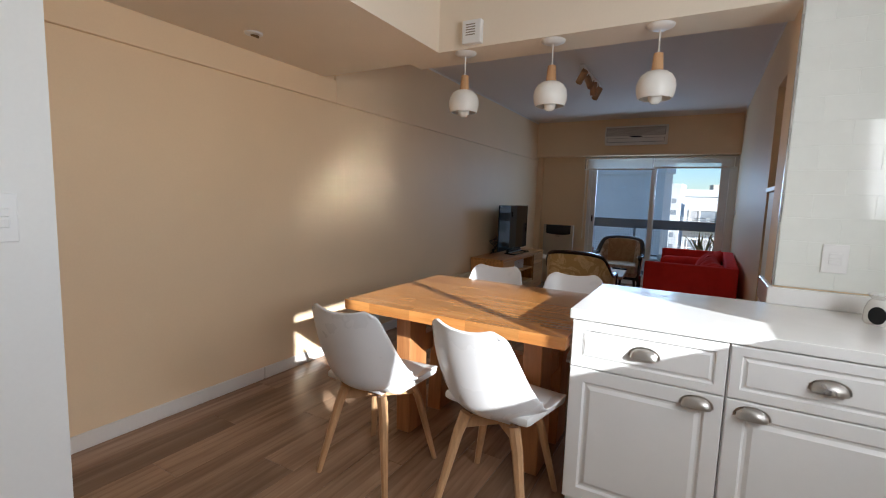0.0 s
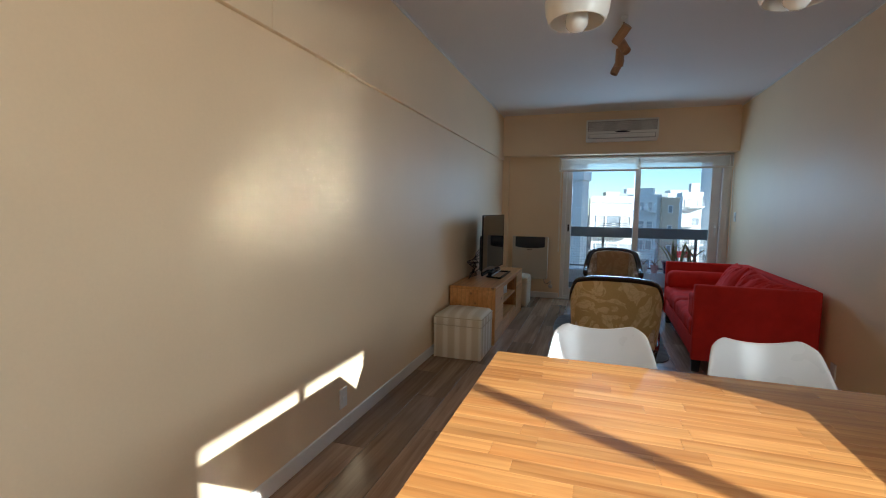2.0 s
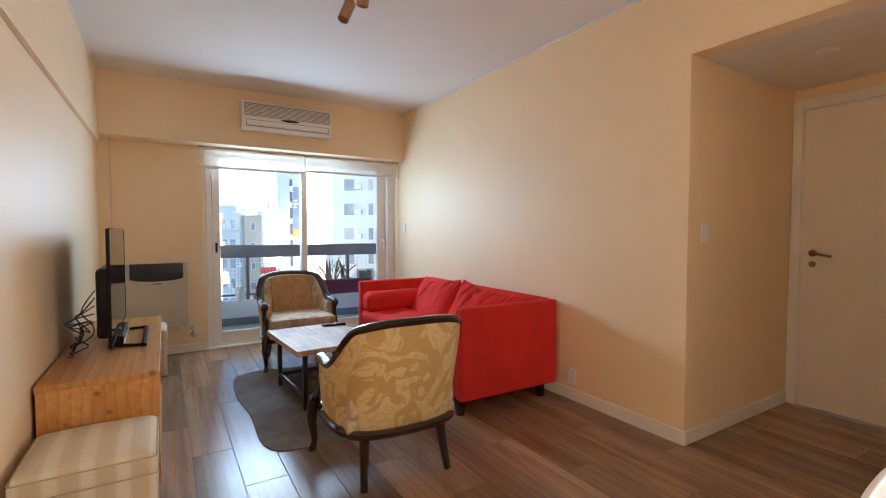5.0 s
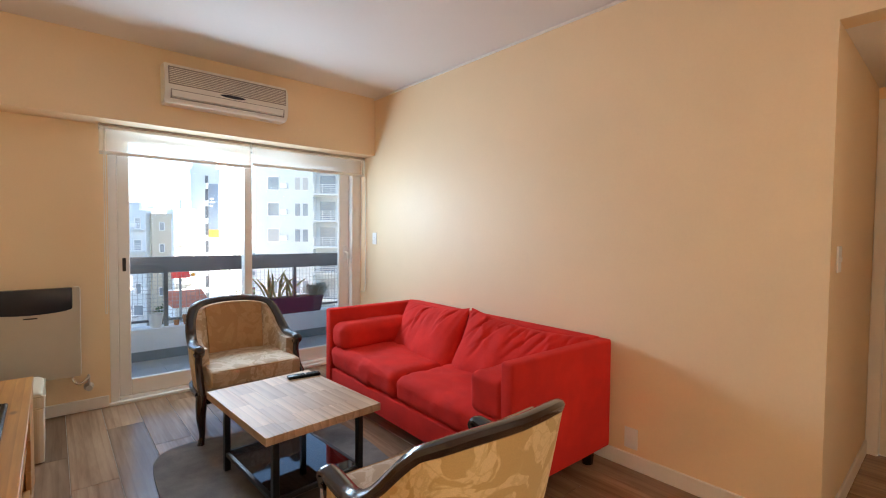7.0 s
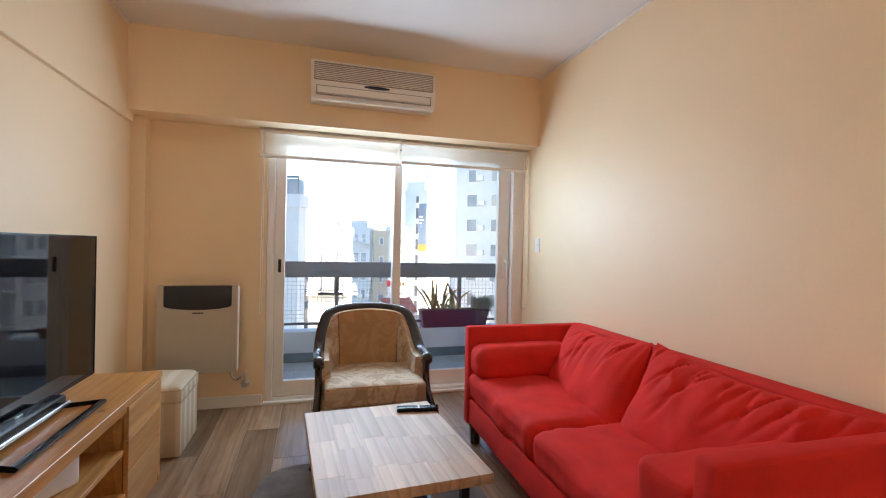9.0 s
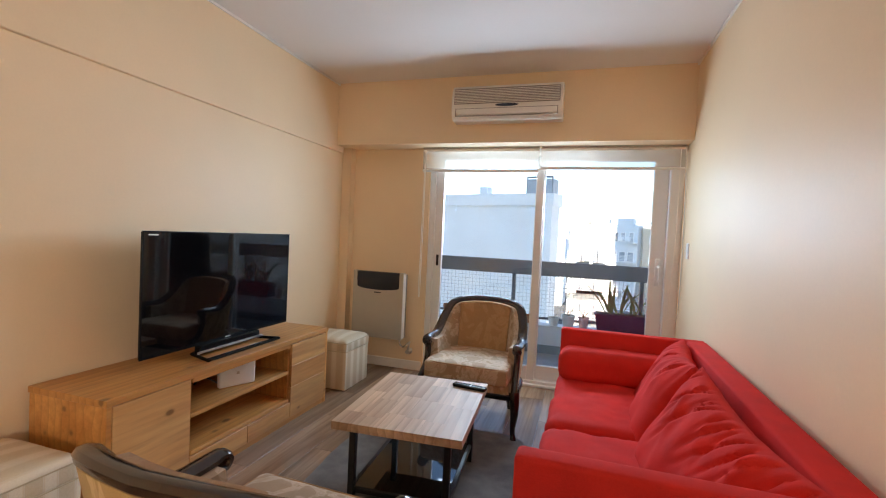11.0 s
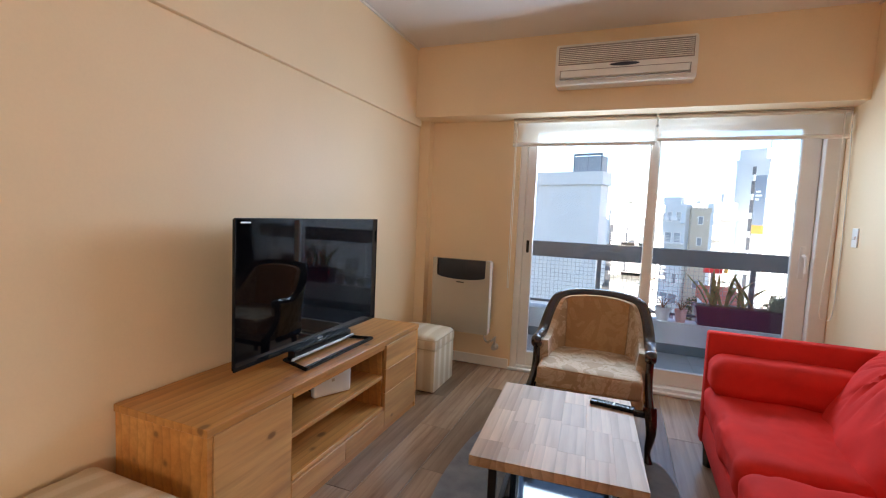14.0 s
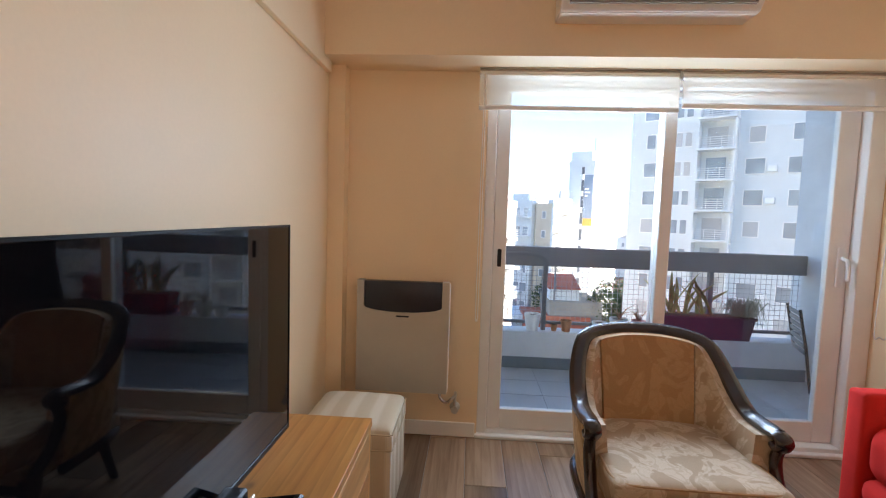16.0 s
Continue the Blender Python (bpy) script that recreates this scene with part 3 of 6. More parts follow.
# kitchen window
window_2 = tagged(new("window_2"), "white framed kitchen window with a middle post", "window", "", "structure")
bm = bmesh.new()
for y0, y1, z0, z1 in ((WY0, WY0 + 0.04, WZ0, WZ1), (WY1 - 0.04, WY1, WZ0, WZ1), (WY0 + 0.04, WY1 - 0.04, WZ0, WZ0 + 0.04), (WY0 + 0.04, WY1 - 0.04, WZ1 - 0.04, WZ1), (0.965, 1.01, WZ0 + 0.04, WZ1 - 0.04)):
    box(bm, X_KW + 0.01, y0, z0, X_KW + 0.05, y1, z1, 0.003)
part("window_frame", bm, FRAME_WHITE, window_2)
for y0, y1 in ((WY0 + 0.04, 0.965), (1.01, WY1 - 0.04)):
    pane = part("pane", boxed(X_KW + 0.027, y0, WZ0 + 0.04, X_KW + 0.033, y1, WZ1 - 0.04), CLEAR, window_2)
    pane.visible_shadow = False

# ---- entrance door ----
door_1 = tagged(new("door_1"), "closed off-white flush front door with a bronze lever", "door", "", "structure")
bm = boxed(X_HALL + 0.012, DY0, 0.004, X_HALL + 0.052, DY1, DZ, 0.002)
part("door_leaf", bm, DOOR_PAINT, door_1)
bm = bmesh.new()
for y0, y1 in ((DY1 + 0.004, Y_HALL1 - 0.002), (DY0 - 0.075, DY0 - 0.004)):
    box(bm, X_HALL - 0.016, y0, 0, X_HALL + 0.0, y1, DZ + 0.075, 0.004)
    ya, yb = (DY1 + 0.004, DY1 + 0.03) if y0 > DY1 else (DY0 - 0.03, DY0 - 0.004)
    box(bm, X_HALL + 0.0, ya, 0, X_HALL + 0.08, yb, DZ + 0.03)
box(bm, X_HALL - 0.016, DY0 - 0.004, DZ + 0.004, X_HALL, DY1 + 0.004, DZ + 0.075, 0.004)
box(bm, X_HALL, DY0 - 0.004, DZ + 0.004, X_HALL + 0.08, DY1 + 0.004, DZ + 0.03)
part("door_frame", bm, TRIM, door_1)
# corridor light leaking past the lock edge, put in as a white strip
part("strike_strip", boxed(X_HALL + 0.003, DY1 + 0.0005, 0.01, X_HALL + 0.05, DY1 + 0.0038, DZ), WHITE_PLASTIC, door_1, "white strip standing in for corridor light through the lock edge gap")
bm = lathe(bmesh.new(), [(0.024, 0), (0.024, 0.006), (0.012, 0.012), (0.009, 0.04), (0.0, 0.045)], 16)
bmesh.ops.transform(bm, matrix=pose(X_HALL + 0.012, 4.142, 1.06, 0, -90, 0), verts=bm.verts)
sweep(bm, smooth_line([(X_HALL - 0.028, 4.142, 1.06), (X_HALL - 0.034, 4.122, 1.062), (X_HALL - 0.034, 4.072, 1.05), (X_HALL - 0.032, 4.027, 1.042)], 4), 0.009, 8)
part("door_handle", bm, BRASS, door_1, "aged bronze lever handle", True)
bm = lathe(bmesh.new(), [(0.02, 0), (0.02, 0.006), (0.0, 0.008)], 16)
bmesh.ops.transform(bm, matrix=pose(X_HALL + 0.012, 4.142, 0.985, 0, -90, 0), verts=bm.verts)
part("lock", bm, BRASS, door_1, "", True)


# ---- small fixtures ----
def wall_plate(name, label, m, w=0.07, h=0.115, keys=1):
    b = thing(name, label, "light switch" if "switch" in name else "socket", m)
    part("plate", boxed(-w / 2, -0.008, -h / 2, w / 2, 0, h / 2, 0.003, 2), WHITE_PLASTIC, b)
    for i in range(keys):
        z = (i - (keys - 1) / 2) * 0.026
        part("key", boxed(-w * 0.26, -0.013, z - 0.011, w * 0.26, -0.008, z + 0.011, 0.002), WHITE_PLASTIC, b)
    return b


wall_plate("light_switch", "white light switch on the hall side wall", pose(0.215, Y_HALL1, 1.20))
wall_plate("light_switch", "white light switch on the cream wall near the balcony", pose(XR, 7.74, 1.24, 0, 0, -90))
wall_plate("light_switch", "white rocker switch on the kitchen wall end", pose(X_STUB, 0.535, 1.21, 0, 0, 90), 0.075, 0.12, 2)
wall_plate("light_switch", "white double switch plate on the kitchen tiles", pose(0.135, 2.55, 1.095), 0.085, 0.12, 2)
wall_plate("wall_socket", "white wall socket low behind the sofa", pose(XR, 5.09, 0.17, 0, 0, -90), 0.075, 0.115, 1)
wall_plate("wall_socket", "white wall socket low beside the dining table", pose(XL, 3.42, 0.20, 0, 0, 90), 0.075, 0.115, 1)

b = thing("gas_detector", "small white wall box with slots on the beam face", "detector", pose(-1.59, 2.575, 2.245))
part("case", boxed(-0.06, -0.04, -0.065, 0.06, 0, 0.065, 0.006, 2), WHITE_PLASTIC, b)
for i in range(5):
    part("slot", boxed(-0.035, -0.0415, -0.02 + i * 0.014, 0.025, -0.0395, -0.014 + i * 0.014), AC_DARK, b)


def downlight(x, y, z, label):
    b = thing("downlight", label, "downlight", pose(x, y, z))
    part("ring", lathe(bmesh.new(), [(0.034, -0.006), (0.046, -0.008), (0.05, -0.003), (0.05, 0), (0.034, 0)], 24), WHITE_PLASTIC, b, "", True)
    part("lamp", lathe(bmesh.new(), [(0.0, -0.002), (0.033, -0.001), (0.033, 0.0)], 20), STEEL, b, "", True)
    return b


d = downlight(-2.60, 1.866, Z_SOF, "recessed downlight with a white ring and a loose lamp")
bm = sweep(bmesh.new(), [(-0.02, 0, -0.004), (0.0, 0.01, -0.012), (0.022, 0.012, -0.02)], 0.008, 8)
part("socket", bm, BRASS, d, "", True)
downlight(0.62, 3.86, Z_HALL, "recessed downlight in the hall ceiling")


# ---- air conditioner ----
ac = thing("air_conditioner", "wall-mounted off-white split air conditioner with a louvred grille", "air conditioner", pose(-1.325, YB, 2.205))
bm = slab(bmesh.new(), [(-0.437, 0, 0.0), (-0.437, -0.13, 0.0), (-0.437, -0.165, 0.035), (-0.437, -0.175, 0.09), (-0.437, -0.165, 0.23), (-0.437, -0.13, 0.275), (-0.437, -0.06, 0.285), (-0.437, 0, 0.285)], 0.874, (1, 0, 0))
bmesh.ops.bevel(bm, geom=bm.edges[:], offset=0.006, segments=2, affect="EDGES")
part("housing", bm, AC_PLASTIC, ac, "", True)
for i in range(9):
    z = 0.128 + i * 0.0125
    part("slat", boxed(-0.41, -0.186 + (i * 0.0011), z, 0.41, -0.168, z + 0.005, 0.001), AC_PLASTIC, ac)
part("grille_backing", boxed(-0.415, -0.1765, 0.122, 0.415, -0.160, 0.243), AC_DARK, ac)
part("outlet_flap", boxed(-0.395, -0.1765, 0.03, 0.395, -0.158, 0.082, 0.004, 2, pose(0, 0, 0, -2)), AC_PLASTIC, ac)
# dark strips painted as the shade in the gap round the flap
bm = bmesh.new()
for x0, x1, z0, z1 in ((-0.402, 0.402, 0.026, 0.030), (-0.402, 0.402, 0.083, 0.087), (-0.402, -0.397, 0.030, 0.083), (0.397, 0.402, 0.030, 0.083)):
    box(bm, x0, -0.1755, z0, x1, -0.15, z1)
part("flap_gap", bm, AC_DARK, ac)
bm = lathe(bmesh.new(), [(0.0, 0), (0.09, 0.001), (0.095, -0.004), (0.0, -0.006)], 24)
bmesh.ops.scale(bm, vec=(1, 0.13, 1), verts=bm.verts)
bmesh.ops.transform(bm, matrix=pose(0.01, -0.175, 0.107, 90), verts=bm.verts)
part("display", bm, SMOKED, ac, "dark oval display", True)

# ---- gas heater ----
ht = thing("gas_heater", "champagne metal balanced-flue gas heater with a dark grille", "gas heater", pose(-2.487, YW, 0.29))
part("body", boxed(-0.258, -0.055, 0, 0.25, 0, 0.60, 0.008, 2), AC_DARK, ht)
bm = bmesh.new()
arc = [(0.215 * math.cos(a), 0.475 - 0.032 * math.sin(a)) for a in [math.pi * k / 10 for k in range(11)]]
outline = [(-0.252, 0.0), (0.252, 0.0), (0.252, 0.615), (0.215, 0.615)] + arc + [(-0.215, 0.615), (-0.252, 0.615)]
slab(bm, [(x, -0.12, z) for x, z in outline], 0.06, (0, 1, 0))
part("front_panel", bm, HEATER_METAL, ht)
part("side_trim", boxed(0.252, -0.118, 0.01, 0.258, -0.055, 0.605, 0.002), TRIM, ht)
part("grille", boxed(-0.214, -0.112, 0.44, 0.214, -0.06, 0.612, 0.006, 2), SMOKED, ht, "dark smoked top grille", True)
part("badge", boxed(-0.035, -0.1225, 0.418, 0.035, -0.119, 0.427, 0.001), BLACK_STEEL, ht)
bm = sweep(bmesh.new(), smooth_line([(0.21, -0.04, 0.0), (0.215, -0.045, -0.05), (0.25, -0.05, -0.075), (0.285, -0.045, -0.05), (0.30, -0.03, -0.035), (0.30, 0.0, -0.035)], 5), 0.008, 8)
pipe = part("gas_pipe", bm, STEEL, ht, "bent steel gas pipe", True)
bm = lathe(bmesh.new(), [(0.03, 0), (0.03, 0.004), (0.014, 0.02), (0.012, 0.045), (0.02, 0.05), (0.02, 0.06), (0.0, 0.062)], 18)
bmesh.ops.transform(bm, matrix=pose(0.30, 0.0, -0.115, 90), verts=bm.verts)
sweep(bm, [(0.30, -0.03, -0.035), (0.30, -0.03, -0.11)], 0.009, 8)
part("valve", bm, STEEL, pipe, "chrome shut-off valve", True)

# ---- ceiling track with four wooden spots ----
tr = thing("ceiling_spotlight", "ceiling bar with four swivelling wooden cylinder spots", "spotlight", pose(-1.47, 5.08, ZC))
part("rail", boxed(-0.022, -0.42, -0.022, 0.022, 0.42, 0, 0.003), WHITE_PLASTIC, tr)
for y, rx, ry in ((-0.36, 30, 40), (-0.12, -25, -26), (0.13, 12, 2), (0.38, -8, 24)):
    arm = part("arm", sweep(bmesh.new(), [(0, y, -0.02), (0, y, -0.075)], 0.006, 8), BRASS, tr, "", True)
    m = pose(0, y, -0.085, rx, ry, 0)
    bm = lathe(bmesh.new(), [(0.0, 0.045), (0.031, 0.045), (0.033, 0.042), (0.033, -0.088), (0.029, -0.09), (0.027, -0.075), (0.0, -0.075)], 20)
    part("spot", bm, SPOT_WOOD, tr, "turned wooden spot cylinder", True, m)


# ---- pendant lamps ----
def pendant(x):
    b = thing("pendant_lamp", "white dome pendant lamp with a wooden neck over the dining table", "pendant lamp", pose(x, 2.648, Z_SOF), "pendants over the table")
    part("canopy", lathe(bmesh.new(), [(0.0, -0.022), (0.035, -0.02), (0.062, -0.008), (0.066, 0.0)], 28), SHADE_WHITE, b, "", True)
    part("cord", sweep(bmesh.new(), [(0, 0, -0.018), (0, 0, -0.14)], 0.0035, 8), SHADE_WHITE, b, "", True)
    part("neck", lathe(bmesh.new(), [(0.0, -0.125), (0.008, -0.127), (0.022, -0.133), (0.027, -0.20), (0.029, -0.222), (0.0, -0.222)], 20), BEECH, b, "pale wooden neck", True)
    prof = [(0.026, -0.216), (0.05, -0.222), (0.072, -0.238), (0.086, -0.262), (0.092, -0.292), (0.089, -0.322), (0.079, -0.350)]
    bm = lathe(bmesh.new(), prof + [(r - 0.004, z) for r, z in prof[::-1]], 32)
    part("shade", bm, SHADE_WHITE, b, "", True)
    part("bulb", lathe(bmesh.new(), [(0.0, -0.378), (0.018, -0.374), (0.03, -0.360), (0.033, -0.34), (0.027, -0.318), (0.014, -0.29), (0.014, -0.222)], 20), BULB, b, "unlit opal bulb", True)
    return b


for x in (-1.678, -1.142, -0.610):
    pendant(x)

# ---- kitchen counter ----
CX0, CY0, CY1, CZ = -0.775, 1.88, 2.552, 0.88
whole("countertop", boxed(CX0, CY0, CZ - 0.038, X_KW - 0.003, CY1, CZ, 0.003, 2), STONE, "polished white stone worktop on the peninsula", "worktop")
whole("upstand", box(boxed(-0.082, CY1 - 0.022, CZ + 0.0005, X_KW - 0.003, CY1, CZ + 0.075, 0.003), -0.082, CY1, CZ - 0.03, -0.0605, 2.90, CZ + 0.075, 0.003), STONE, "white stone upstand along the worktop", "upstand")


def raised_front(w, h):
    """A routed front: flat frame, sunk groove, raised field."""
    bm = bmesh.new()
    steps = [(0.0, 0.0), (0.0, -0.018), (0.003, -0.020), (0.052, -0.020), (0.060, -0.012), (0.068, -0.012), (0.082, -0.019), (0.09, -0.019)]
    if h < 0.25:
        steps = [(a * 0.62 if a > 0.01 else a, d) for a, d in steps]
    rings = []
    for a, d in steps:
        rings.append([bm.verts.new(c) for c in ((a, d, a), (w - a, d, a), (w - a, d, h - a), (a, d, h - a))])
    bm.faces.new(rings[0])
    for p, q in zip(rings, rings[1:]):
        for k in range(4):
            bm.faces.new((p[k], p[(k + 1) % 4], q[(k + 1) % 4], q[k]))
    bm.faces.new(rings[-1])
    bmesh.ops.recalc_face_normals(bm, faces=bm.faces)
    return bm


def cup_handle():
    """A half-moon cup pull, open below, on a thin flange."""
    bm = bmesh.new()
    n, k = 18, 8
    rows = []
    for i in range(k + 1):
        v = i / k * math.pi / 2
        rows.append([bm.verts.new((0.047 * math.cos(math.pi * j / n), -0.001 - 0.024 * math.sin(math.pi * j / n) ** 0.6 * math.sin(v), 0.034 * math.sin(math.pi * j / n) ** 0.8 * math.cos(v) - 0.004 * math.sin(v))) for j in range(n + 1)])
    for a, c in zip(rows, rows[1:]):
        for j in range(n):
            bm.faces.new((a[j], a[j + 1], c[j + 1], c[j]))
    flange = [bm.verts.new((0.054 * math.cos(math.pi * j / n), -0.0008, 0.041 * math.sin(math.pi * j / n) ** 0.8 - 0.002)) for j in range(n + 1)]
    for j in range(n):
        bm.faces.new((flange[j], flange[j + 1], rows[0][j + 1], rows[0][j]))
    bmesh.ops.remove_doubles(bm, verts=bm.verts, dist=1e-6)
    bmesh.ops.recalc_face_normals(bm, faces=bm.faces)
    return bm


def base_unit(x0, x1, hinge_right):
    w = x1 - x0
    b = thing("base_cabinet", "white lacquered base cabinet with a routed drawer and door", "cabinet", pose(x0, CY0 + 0.022, 0), "peninsula cabinets")
    body = bmesh.new()
    box(body, 0, 0.0, 0.1, w, CY1 - CY0 - 0.03, CZ - 0.039)
    box(body, 0.0, 0.05, 0.0, w, CY1 - CY0 - 0.04, 0.1)
    part("body", body, LACQUER, b)
    dr = part("drawer", raised_front(w - 0.006, 0.182), LACQUER, b, "", False, pose(0.003, 0, 0.655))
    part("handle", cup_handle(), STEEL, dr, "brushed steel cup handle", True, pose(w / 2, -0.0205, 0.082))
    do = part("door", raised_front(w - 0.006, 0.545), LACQUER, b, "", False, pose(0.003, 0, 0.105))
    part("handle", cup_handle(), STEEL, do, "brushed steel cup handle", True, pose(w - 0.085 if not hinge_right else 0.075, -0.0205, 0.495))
    return b


base_unit(-0.765, -0.240, False)
base_unit(-0.238, 0.287, True)
base_unit(0.289, X_KW - 0.004, False)

b = thing("oil_burner", "white ceramic oil burner with a black hollow, on the worktop", "oil burner", pose(0.255, 2.36, CZ))
part("body", lathe(bmesh.new(), [(0.0, 0.0), (0.05, 0.0), (0.056, 0.01), (0.055, 0.05), (0.046, 0.08), (0.036, 0.092), (0.044, 0.10), (0.05, 0.11), (0.0, 0.104)], 24), CERAMIC, b, "", True)
# flat black disc laid on the body in place of an open hollow
bm = lathe(bmesh.new(), [(0.0, 0.0), (0.026, 0.0), (0.026, 0.004), (0.0, 0.004)], 16)
bmesh.ops.scale(bm, vec=(1, 1.25, 1), verts=bm.verts)
bmesh.ops.transform(bm, matrix=pose(-0.028, -0.047, 0.038, 90, 0, -31), verts=bm.verts)
part("hollow", bm, HOLLOW_BLACK, b, "", True)


# ---- dining table ----
TX0, TX1, TY0, TY1, TZ = -1.92, -0.782, 1.868, 2.835, 0.76
table = thing("dining_table", "orange-toned butcher-block dining table on slab legs, pushed against the counter", "dining table", pose(0, 0, 0))
top = part("tabletop", boxed(TX0 + 0.004, TY0 + 0.004, TZ - 0.048, TX1 - 0.004, TY1 - 0.004, TZ - 0.012), TABLE_LEG, table)
rnd = random.Random(4)


def staves(parent, x0, x1, y0, y1, z0, z1, along, width, length, material):
    """Glued staves: strips of chance lengths, each a piece of its own."""
    a0, a1, c0, c1 = (x0, x1, y0, y1) if along == 0 else (y0, y1, x0, x1)
    n = round((c1 - c0) / width)
    w = (c1 - c0) / n
    shared = {}
    for i in range(n):
        p = a0
        q = a0 + length * rnd.uniform(0.3, 1.0)
        while p < a1 - 1e-6:
            if a1 - q < length * 0.35:
                q = a1
            size = round(q - p, 3)
            if size not in shared:
                g = 0.00005
                bm = boxed(-size / 2 + g, -w / 2 + g, 0, size / 2 - g, w / 2 - g, z1 - z0, 0.0004) if along == 0 else boxed(-w / 2 + g, -size / 2 + g, 0, w / 2 - g, size / 2 - g, z1 - z0, 0.0004)
                me = bpy.data.meshes.new("stave")
                bm.to_mesh(me)
                bm.free()
                me.materials.append(material)
                shared[size] = me
            me = shared[size]
            ends = [e for e, hit in ((-1, p == a0), (1, q == a1)) if hit]
            if ends and i in (0, n - 1):
                bm = bmesh.new()
                bm.from_mesh(me)
                c_side = -1 if i == 0 else 1
                for e in ends:
                    upright = [k for k in bm.edges if abs(k.verts[0].co.z - k.verts[1].co.z) > (z1 - z0) * 0.8 and all((v.co.x if along == 0 else v.co.y) * e > size / 2 - 0.001 and (v.co.y if along == 0 else v.co.x) * c_side > w / 2 - 0.001 for v in k.verts)]
                    bmesh.ops.bevel(bm, geom=upright[:1], offset=0.018, segments=4, affect="EDGES")
                me = bpy.data.meshes.new("stave")
                bm.to_mesh(me)
                bm.free()
                me.materials.append(material) if not me.materials else None
            s = new("stave", me)
            s.parent = parent
            mid, across = (p + q) / 2, c0 + (i + 0.5) * w
            s.location = (mid, across, z0) if along == 0 else (across, mid, z0)
            p, q = q, q + length * rnd.uniform(0.65, 1.2)


staves(top, TX0, TX1, TY0, TY1, TZ - 0.05, TZ, 0, 0.054, 0.34, STAVE_X)
for x in (-1.70, -0.98):
    for y, s in ((2.19, 1), (2.52, -1)):
        bm = bmesh.new()
        slab(bm, [(x - 0.045, y - 0.09, 0), (x - 0.045, y + 0.09, 0), (x - 0.045, y + 0.08 - 0.03 * s, TZ - 0.05), (x - 0.045, y - 0.08 - 0.03 * s, TZ - 0.05)], 0.09, (1, 0, 0))
        bmesh.ops.bevel(bm, geom=bm.edges[:], offset=0.004, segments=1, affect="EDGES")
        part("leg", bm, TABLE_LEG, table)
    part("cross_beam", boxed(x - 0.03, 2.26, 0.42, x + 0.03, 2.45, 0.52, 0.004), TABLE_LEG, table)
part("stretcher", boxed(-1.655, 2.32, 0.40, -1.025, 2.39, 0.49, 0.004), TABLE_LEG, table)


# ---- dining chairs ----
SHELL_LINE = [(0.225, 0.425), (0.215, 0.446), (0.15, 0.452), (0.05, 0.440), (-0.05, 0.428), (-0.13, 0.432), (-0.19, 0.465), (-0.225, 0.525), (-0.256, 0.61), (-0.287, 0.712), (-0.311, 0.797), (-0.319, 0.82)]
SHELL_WIDTH = [0.165, 0.195, 0.215, 0.228, 0.235, 0.238, 0.236, 0.228, 0.213, 0.193, 0.168, 0.150]
SHELL_CUP = [0.004, 0.012, 0.028, 0.05, 0.08, 0.115, 0.125, 0.11, 0.085, 0.062, 0.04, 0.030]


def along(tab, f):
    """A soft curve through the table's numbers."""
    i = min(len(tab) - 2, int(f))
    a, b, c, d = tab[max(i - 1, 0)], tab[i], tab[i + 1], tab[min(i + 2, len(tab) - 1)]
    t = f - i
    return 0.5 * (2 * b + (c - a) * t + (2 * a - 5 * b + 4 * c - d) * t * t + (3 * b - a - 3 * c + d) * t ** 3)


def shell_point(u, v):
    """The moulded bucket: v from the seat's front lip (0) over the bend to the top of the back (1), u across."""
    f = v * (len(SHELL_LINE) - 1)
    ys, zs = [p[0] for p in SHELL_LINE], [p[1] for p in SHELL_LINE]
    y, z = along(ys, f), along(zs, f)
    g0, g1 = max(0.0, f - 0.4), min(len(SHELL_LINE) - 1.0, f + 0.4)
    d = Vector((0, along(ys, g1) - along(ys, g0), along(zs, g1) - along(zs, g0))).normalized()
    inward = Vector((0, d.z, -d.y))
    cup = along(SHELL_CUP, f) * abs(u) ** 2.2
    ear = 0.022 * u * u * max(0.0, v - 0.82) / 0.18 - 0.05 * max(0.0, abs(u) - 0.8) ** 2 / 0.04 * max(0.0, v - 0.9) / 0.1
    return Vector((u * along(SHELL_WIDTH, f), y, z + ear)) + inward * cup


